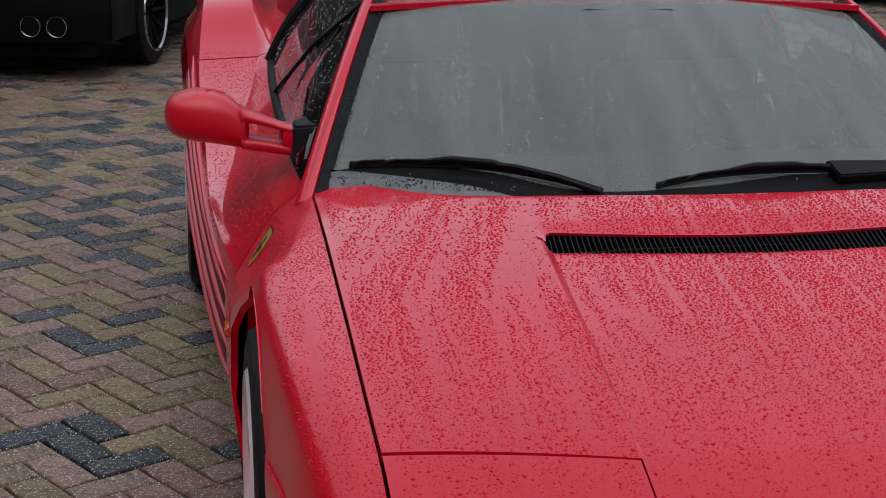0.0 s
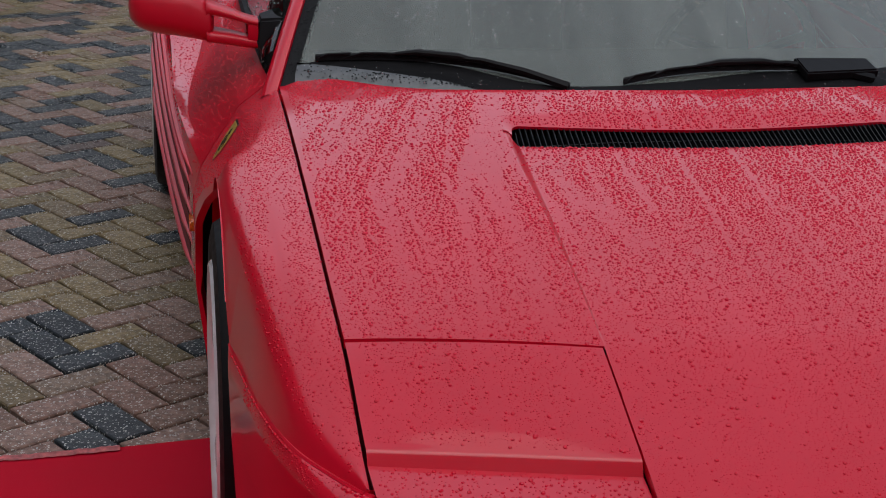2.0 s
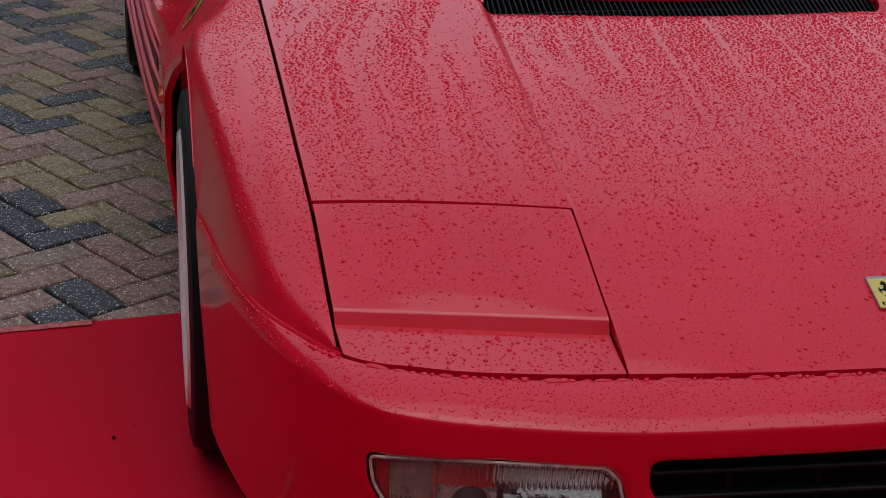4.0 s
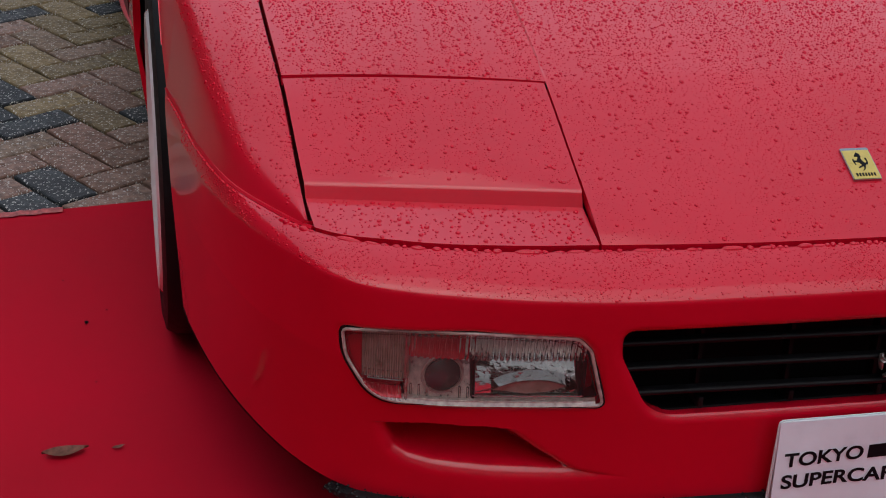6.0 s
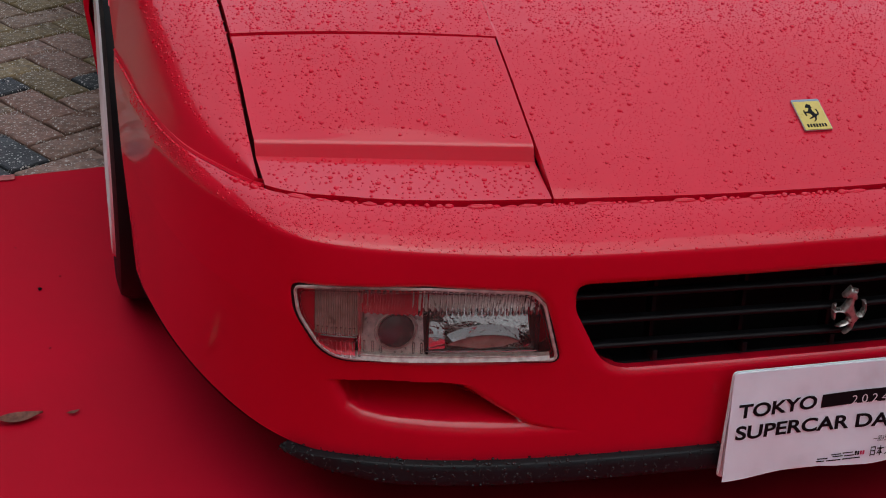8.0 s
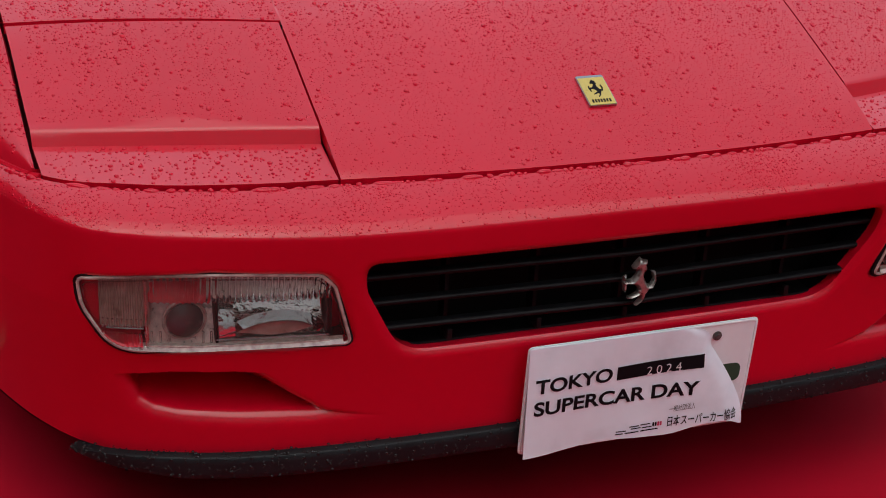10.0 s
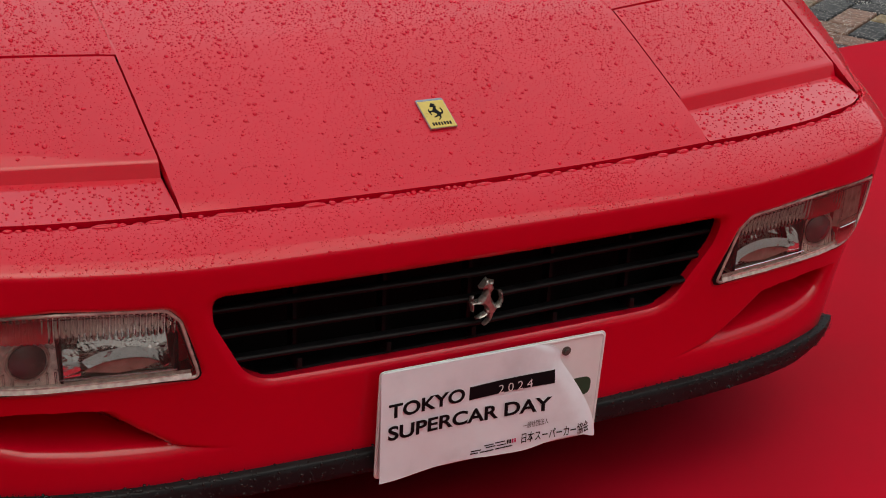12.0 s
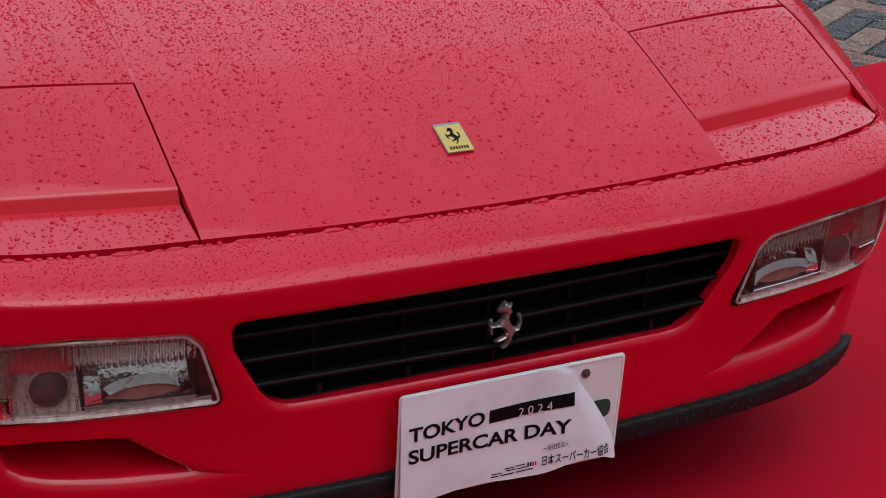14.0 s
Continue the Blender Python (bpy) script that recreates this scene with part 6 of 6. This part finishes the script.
# ---- rain on the car ----
def domes(p, n, r, tall, stretch, along, sides, rings, rng):
    """Vertices and faces of many low water domes at once."""
    m = len(p)
    n = n / np.linalg.norm(n, axis=1, keepdims=True)
    a = along - n * (along * n).sum(1, keepdims=True)
    a /= np.linalg.norm(a, axis=1, keepdims=True)
    b = np.cross(n, a)
    t = np.arange(sides) * math.tau / sides
    w = r[:, None] * (1 + rng.uniform(-0.14, 0.14, (m, sides)))
    shape = {3: ((1.0, -0.06), (0.84, 0.60), (0.44, 0.93)), 2: ((1.0, -0.06), (0.70, 0.75))}[rings]
    out = []
    for wide, high in shape:
        ring = p[:, None] + (w * wide * np.cos(t) * stretch[:, None])[..., None] * a[:, None] + (w * wide * np.sin(t))[..., None] * b[:, None]
        out.append(ring + (high * tall * r)[:, None, None] * n[:, None])
    out.append((p + (tall * r)[:, None] * n)[:, None])
    v = np.concatenate(out, 1)
    per = sides * rings + 1
    i = np.arange(sides)
    j = (i + 1) % sides
    quads = np.concatenate([np.stack([k * sides + i, k * sides + j, (k + 1) * sides + j, (k + 1) * sides + i], 1) for k in range(rings - 1)])
    tris = np.stack([(rings - 1) * sides + i, (rings - 1) * sides + j, np.full(sides, per - 1)], 1)
    base = (np.arange(m) * per)[:, None, None]
    return v.reshape(-1, 3), (quads + base).reshape(-1, 4), (tris + base).reshape(-1, 3)


class Rain:
    def __init__(self, seed):
        self.rng = np.random.default_rng(seed)
        self.rows, self.small = [], []
        self.cells = {}

    def free(self, p, r, spread=1.2):
        key = (int(p[0] / 0.012), int(p[1] / 0.012), int(p[2] / 0.03))
        for dx in (-1, 0, 1):
            for dy in (-1, 0, 1):
                for q, s in self.cells.get((key[0] + dx, key[1] + dy, key[2]), ()):
                    if (p[0] - q[0]) ** 2 + (p[1] - q[1]) ** 2 < (spread * (r + s)) ** 2:
                        return False
        self.cells.setdefault(key, []).append((p, r))
        return True

    def add(self, p, n, r, tall=0.55, stretch=1.0, along=(1.0, 0, 0), check=True, spread=1.2):
        if not check or self.free(p, r, spread):
            self.rows.append((*p, *n, r, tall, stretch, *along))

    def fine(self, p, n, r, tall):
        """A film of fine drops, given as arrays."""
        m = len(p)
        self.small.append(np.c_[p, n, r, tall, np.ones(m), self.rng.uniform(-1, 1, m), self.rng.uniform(-1, 1, m), np.zeros(m)])

    def finish(self, name, label, material):
        V, Q, T, o = [], [], [], 0
        for rows, sides, rings in ((self.rows, 7, 3), (np.concatenate(self.small) if self.small else [], 6, 2)):
            if len(rows):
                d = np.array(rows, float)
                v, q, t = domes(d[:, :3], d[:, 3:6], d[:, 6], d[:, 7], d[:, 8], d[:, 9:12], sides, rings, self.rng)
                V.append(v), Q.append(q + o), T.append(t + o)
                o += len(v)
        v, q, t = np.concatenate(V), np.concatenate(Q), np.concatenate(T)
        me = bpy.data.meshes.new(name)
        me.vertices.add(len(v))
        me.vertices.foreach_set("co", v.ravel())
        me.loops.add(q.size + t.size)
        me.loops.foreach_set("vertex_index", np.r_[q.ravel(), t.ravel()].astype(np.int32))
        me.polygons.add(len(q) + len(t))
        me.polygons.foreach_set("loop_start", np.r_[np.arange(len(q)) * 4, q.size + np.arange(len(t)) * 3].astype(np.int32))
        me.update(calc_edges=True)
        me.polygons.foreach_set("use_smooth", [True] * len(me.polygons))
        me.materials.append(material)
        return tagged(put(name, me), label, "water drops", kind="stuff")


def lanes(x, y):
    """Where drops stand thick (1) and where water has run off in long streaks (0): the streaks bend out from the foot of the windscreen."""
    q = x / (1.0 - 0.55 * max(0.0, y - 0.85))
    a = abs(noise.noise((q * 7.0, y * 0.55, 0.0)))
    b = abs(noise.noise((q * 15.0 + 9.0, y * 0.8, 5.0)))
    c = noise.noise((q * 24.0, y * 1.3, 8.0))
    run = min(1.0, max(0.12, (a - 0.015) / 0.05)) * min(1.0, max(0.35, (b - 0.01) / 0.05))
    run *= min(1.0, max(0.45, 0.85 + 0.7 * c))
    high = min(1.0, max(0.72 if x < -0.15 else 0.5, (y - 0.15) / 0.6))
    return 1.0 - high * (1.0 - run)


def slopes(xs, ys):
    e = 0.003
    return np.stack([-(top_z(xs + e, ys) - top_z(xs - e, ys)) / (2 * e), -(top_z(xs, ys + e) - top_z(xs, ys - e)) / (2 * e), np.ones(len(xs))], 1)


def bonnet_rain(rain):
    """Drops stand evenly apart, larger and closer towards the windscreen, with a mist of fine ones between."""
    rg = rain.rng
    cell = 0.0048
    gx, gy = np.meshgrid(np.arange(-0.715, 0.715, cell), np.arange(0.05, 1.50, cell * 0.866))
    gx = gx + (np.arange(len(gx))[:, None] % 2) * cell / 2
    xs, ys = (g.ravel() + rg.uniform(-0.36, 0.36, g.size) * cell for g in (gx, gy))

    def clear(xs, ys):
        a = np.abs(xs)
        front, back, rear = seam_y(xs), cowl_y(xs), pod_rear(np.clip(a, 0.36, 0.73))
        shift = 0.037 * (a / 0.35) ** 2
        pod = (a > 0.366) & (ys < rear + 0.004)
        ok = (ys > front + 0.006) & (ys < back - 0.003) & ~((ys - shift > SLOT[0] - 0.004) & (ys - shift < SLOT[1] + 0.004) & (a < 0.368))
        ok &= ~(pod & ((ys < 0.152 + (a - 0.375) * 0.26) | (a < 0.379) | (a > 0.703) | (ys > rear - 0.005)))
        return ok & (np.abs(a - 0.716) > 0.003 + 0.01 * (a > 0.716))

    ok = clear(xs, ys)
    xs, ys = xs[ok], ys[ok]
    zs, nn = top_z(xs, ys), slopes(xs, ys)
    pod = (np.abs(xs) > 0.372) & (ys < pod_rear(np.clip(np.abs(xs), 0.36, 0.73)))
    zs = zs - np.where(pod, cover_dip(xs, ys), 0)
    up = np.clip((ys - 0.12) / 0.75, 0, 1)
    size = np.exp(rg.normal(0.0, 0.34, len(xs))) * (0.00088 + 0.00096 * up)
    size = np.where(rg.random(len(xs)) < 0.022 + 0.040 * up, rg.uniform(0.0024, 0.0038, len(xs)), size)
    keep, film = rg.random(len(xs)), []
    order = np.argsort(-size)
    for i in order:
        x, y = xs[i], ys[i]
        lane = lanes(x, y)
        # fewer drops hold on the steep front
        if keep[i] < (0.74 + 0.24 * up[i] + 0.30 * (x > -0.15)) * lane:
            r = min(size[i], 0.0042) * (0.72 + 0.28 * lane)
            if r > 0.0017:
                rain.add((x, y, zs[i]), nn[i], r, rg.uniform(0.46, 0.60) + 0.08 * up[i], rg.uniform(0.9, 1.25), (rg.uniform(-0.3, 0.3), 1.0, 0), spread=1.04)
            else:
                film.append((i, r))
    f, r = np.array([k for k, _ in film]), np.array([q for _, q in film])
    rain.fine(np.stack([xs, ys, zs], 1)[f], nn[f], r, rg.uniform(0.46, 0.60, len(f)) + 0.08 * up[f])
    # mist
    m = 22000
    xs, ys = rg.uniform(-0.715, 0.715, m), rg.uniform(0.05, 1.48, m)
    ok = clear(xs, ys)
    xs, ys = xs[ok], ys[ok]
    shoulder = rg.random(len(xs)) < 0.45 + 0.55 * np.clip((ys - 0.5) / 0.5, 0, 1)
    xs, ys = xs[shoulder], ys[shoulder]
    rain.fine(np.stack([xs, ys, top_z(xs, ys)], 1), slopes(xs, ys), rg.uniform(0.0004, 0.0008, len(xs)), rg.uniform(0.55, 0.7, len(xs)))


def sheet_rain(rain, P, count, weight, big_share, radius, mirror=1):
    """Drops over a grid of points, thinned by weight(i, j, place)."""
    rg = rain.rng
    n, m = P.shape[:2]
    N = grid_normals(P)
    N = N * np.sign((N * np.array([0, 0, 1.0])).sum(-1, keepdims=True) + 1e-9)
    i, j, f, g = rg.integers(0, n - 1, count), rg.integers(0, m - 1, count), rg.random(count), rg.random(count)
    at = lambda A: (A[i, j] * ((1 - f) * (1 - g))[:, None] + A[i + 1, j] * (f * (1 - g))[:, None] + A[i, j + 1] * ((1 - f) * g)[:, None] + A[i + 1, j + 1] * (f * g)[:, None])  # noqa: E731
    p, q = at(P), at(N)
    area = np.linalg.norm(np.cross(P[i + 1, j] - P[i, j], P[i, j + 1] - P[i, j]), axis=1)
    keep = rg.random(count) < area / area.max()
    w = np.array([weight(a) if k else 0.0 for a, k in zip(p, keep)])
    keep &= rg.random(count) < w
    p, q = p[keep], q[keep]
    big = rg.random(len(p)) < big_share
    for a, b in zip(p[big], q[big]):
        rain.add(a, b, rg.uniform(*radius), rg.uniform(0.5, 0.65), rg.uniform(0.9, 1.2))
    rain.fine(p[~big], q[~big], rg.uniform(0.0006, 0.0011, (~big).sum()), rg.uniform(0.5, 0.7, (~big).sum()))


rain = Rain(11)
bonnet_rain(rain)
for s in (-1, 1):
    for k in range(520):
        xm, d = 0.380 + rain.rng.random() * 0.318, rain.rng.random()
        y0, y1 = float(seam_y(xm)[0]) + 0.007, step_line(xm, STEP_FOOT) - 0.004
        y = y0 + (y1 - y0) * d
        slope = (strip_z(xm, y1) - strip_z(xm, y0)) / (y1 - y0)
        rain.add((s * xm, y, strip_z(xm, y)), (0, -slope, 1.0), rain.rng.choice([0.0011, 0.0016, 0.0023, 0.0033], p=[0.4, 0.3, 0.2, 0.1]), 0.6)
    yy = np.linspace(0.20, 1.49, 140)
    vv = np.linspace(0, 0.72, 24)
    G = np.array([np.c_[s * wing_point(y, vv)[:, 0], np.full(24, y), wing_point(y, vv)[:, 1]] for y in yy])
    sheet_rain(rain, G, 90000 if s < 0 else 30000, lambda a: 0.50 + 0.45 * (a[1] > 1.0) + 0.9 * noise.noise((a[0] * 30, a[1] * 3, 2.0)) - 3.0 * max(0, abs(a[0]) - 0.81) * (a[1] < 1.1), 0.38, (0.0010, 0.0024))
sheet_rain(rain, BUMPER_P[40:-40, 1:12], 42000, lambda a: 0.30 + 1.1 * max(0, noise.noise((a[0] * 9, a[1] * 9, 9.0)) + 0.1), 0.25, (0.0009, 0.0019))
for s in (-1, 1):
    vv = np.linspace(0.04, 0.56, 22)
    G = np.array([np.c_[s * flank_point(y, vv)[:, 0], np.full(22, y), flank_point(y, vv)[:, 1]] for y in np.linspace(1.52, 2.9, 60)])
    sheet_rain(rain, G, 26000 if s < 0 else 3000, lambda a: 0.60 + 0.8 * noise.noise((a[0] * 9, a[1] * 3, 7.0)), 0.45, (0.0012, 0.0028))
# long flat beads held in the gutter of the joint, and round ones up beside the wings
path = spline([(k, *r) for k, r in enumerate(SEAM)], np.linspace(0, 9.6, 900))
for s in (-1, 1):
    k = 0.0
    while k < 899:
        p, q = path[int(k)], path[min(int(k) + 6, 899)]
        front = p[0] < 0.74
        r = rain.rng.uniform(0.0028, 0.0050) if front else rain.rng.uniform(0.0012, 0.0026)
        st = rain.rng.choice([1.0, 1.5, 2.4, 3.6], p=[0.35, 0.3, 0.23, 0.12]) if front else 1.3
        step = np.linalg.norm(path[min(int(k) + 1, 899)] - p) + 1e-6
        out = np.array([q[1] - p[1], -(q[0] - p[0]), 0]) / (np.hypot(q[0] - p[0], q[1] - p[1]) + 1e-9)
        c = p + out * 0.0046 + np.array([0, 0, -0.0028])
        rain.add((s * c[0], c[1], c[2]), (s * 0.2 * out[0], 0.3 * out[1], 1.0), r, rain.rng.uniform(0.75, 1.0), st, (s * (q[0] - p[0]), q[1] - p[1], 0), check=False)
        k += (r * st * rain.rng.uniform(1.5, 2.9) if front else r * rain.rng.uniform(2.0, 6.0)) / step
# a row hanging over the slot's edge
x = -0.345
while x < 0.345:
    r = rain.rng.uniform(0.0018, 0.0038)
    y = SLOT[0] + slot_shift(x) + slot_dip(x)
    rain.add((x, y - 0.002, float(top_z(x, y))), (0, 0.2, 1.0), r, 0.65, rain.rng.uniform(1, 1.6), (1, 0, 0), check=False)
    x += r * rain.rng.uniform(2.0, 3.6)
for s in (-1, 1):
    for k in range(700):
        a, t = rain.rng.uniform(0, math.tau), rain.rng.random()
        mx, mz = math.cos(a), math.sin(a)
        if abs(mz) > 0.45 and mx * s > -0.4:
            rain.add((s * 0.925 + 0.088 * mx * 0.99, 1.735 - 0.03 * t, 0.894 + 0.053 * mz), (mx, -0.35 * t, mz), rain.rng.uniform(0.0009, 0.0019), 0.8, check=False)
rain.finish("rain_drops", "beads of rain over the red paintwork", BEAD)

glass_rain, lip_rain = Rain(5), Rain(8)
def glass_drop(w, h, r):
    p = screen(w, h)
    nn = np.cross(screen(w + 0.01, h) - p, screen(w, h + 0.01) - p)
    nn = nn / np.linalg.norm(nn) * np.sign(nn[2])
    glass_rain.add(p + 0.0036 * nn * (h < 0.10), nn, r, 0.9, check=False)


for k in range(4200):
    w, h = glass_rain.rng.uniform(-0.98, 0.98), glass_rain.rng.random()
    a = noise.noise((w * 16, h * 1.2, 1.0))
    if glass_rain.rng.random() < 0.14 + 0.9 * max(0, a) + (0.6 if abs(w) > 0.93 or h < 0.06 else 0):
        glass_drop(w, h, glass_rain.rng.choice([0.0008, 0.0011, 0.0016], p=[0.45, 0.38, 0.17]))
# trails of drops that ran down the glass
for k in range(74):
    w0, h0, h1 = glass_rain.rng.uniform(-0.96, 0.97), glass_rain.rng.uniform(0.45, 1.0), glass_rain.rng.uniform(0.04, 0.35)
    sway = glass_rain.rng.uniform(-0.03, 0.03)
    for t in np.arange(0, 1, glass_rain.rng.uniform(0.012, 0.030)):
        if glass_rain.rng.random() < 0.75:
            glass_drop(w0 + sway * t + glass_rain.rng.normal(0, 0.005), h0 + (h1 - h0) * t + glass_rain.rng.normal(0, 0.006), glass_rain.rng.choice([0.0008, 0.0012, 0.0019], p=[0.45, 0.4, 0.15]))
for G in SIDE_GLASS:
    sheet_rain(glass_rain, G, 5200, lambda a: 0.5 + 1.2 * noise.noise((a[1] * 14, a[2] * 14, 3.0)), 0.6, (0.0010, 0.0026))
for k in range(170):
    w = -0.99 + 0.45 * lip_rain.rng.random()
    p = screen(w, cowl_foot(w) * lip_rain.rng.random()) + np.array([0, -0.001, 0.0030])
    lip_rain.add(p, (0, -0.4, 0.9), lip_rain.rng.uniform(0.0008, 0.0022), 0.6, check=False)
for s in (-1, 1):
    for k in range(500):
        p = screen(s, lip_rain.rng.random()) + np.array([s * lip_rain.rng.uniform(-0.010, 0.016), 0.002, 0.0058])
        lip_rain.add(p, (s * 0.3, -0.4, 0.85), lip_rain.rng.uniform(0.0007, 0.0018), 0.6, check=False)
glass_rain.finish("glass_drops", "rain spots on the windscreen and its rubber", WATER)

_L = [o for o in car.children if o.name == "chin_lip"][0].data
_c = np.array([tuple(p.center) for p in _L.polygons])
_nn = np.array([tuple(p.normal) for p in _L.polygons])
for k in range(2600):
    i = int(lip_rain.rng.integers(0, len(_c)))
    if _nn[i][1] > 0.3 or _nn[i][2] < -0.4:
        continue
    p = _c[i] + np.array([lip_rain.rng.uniform(-0.005, 0.005), 0, lip_rain.rng.uniform(-0.004, 0.004)])
    lip_rain.add(p, _nn[i], lip_rain.rng.choice([0.0008, 0.0013, 0.0022], p=[0.45, 0.40, 0.15]), 0.55, check=False)
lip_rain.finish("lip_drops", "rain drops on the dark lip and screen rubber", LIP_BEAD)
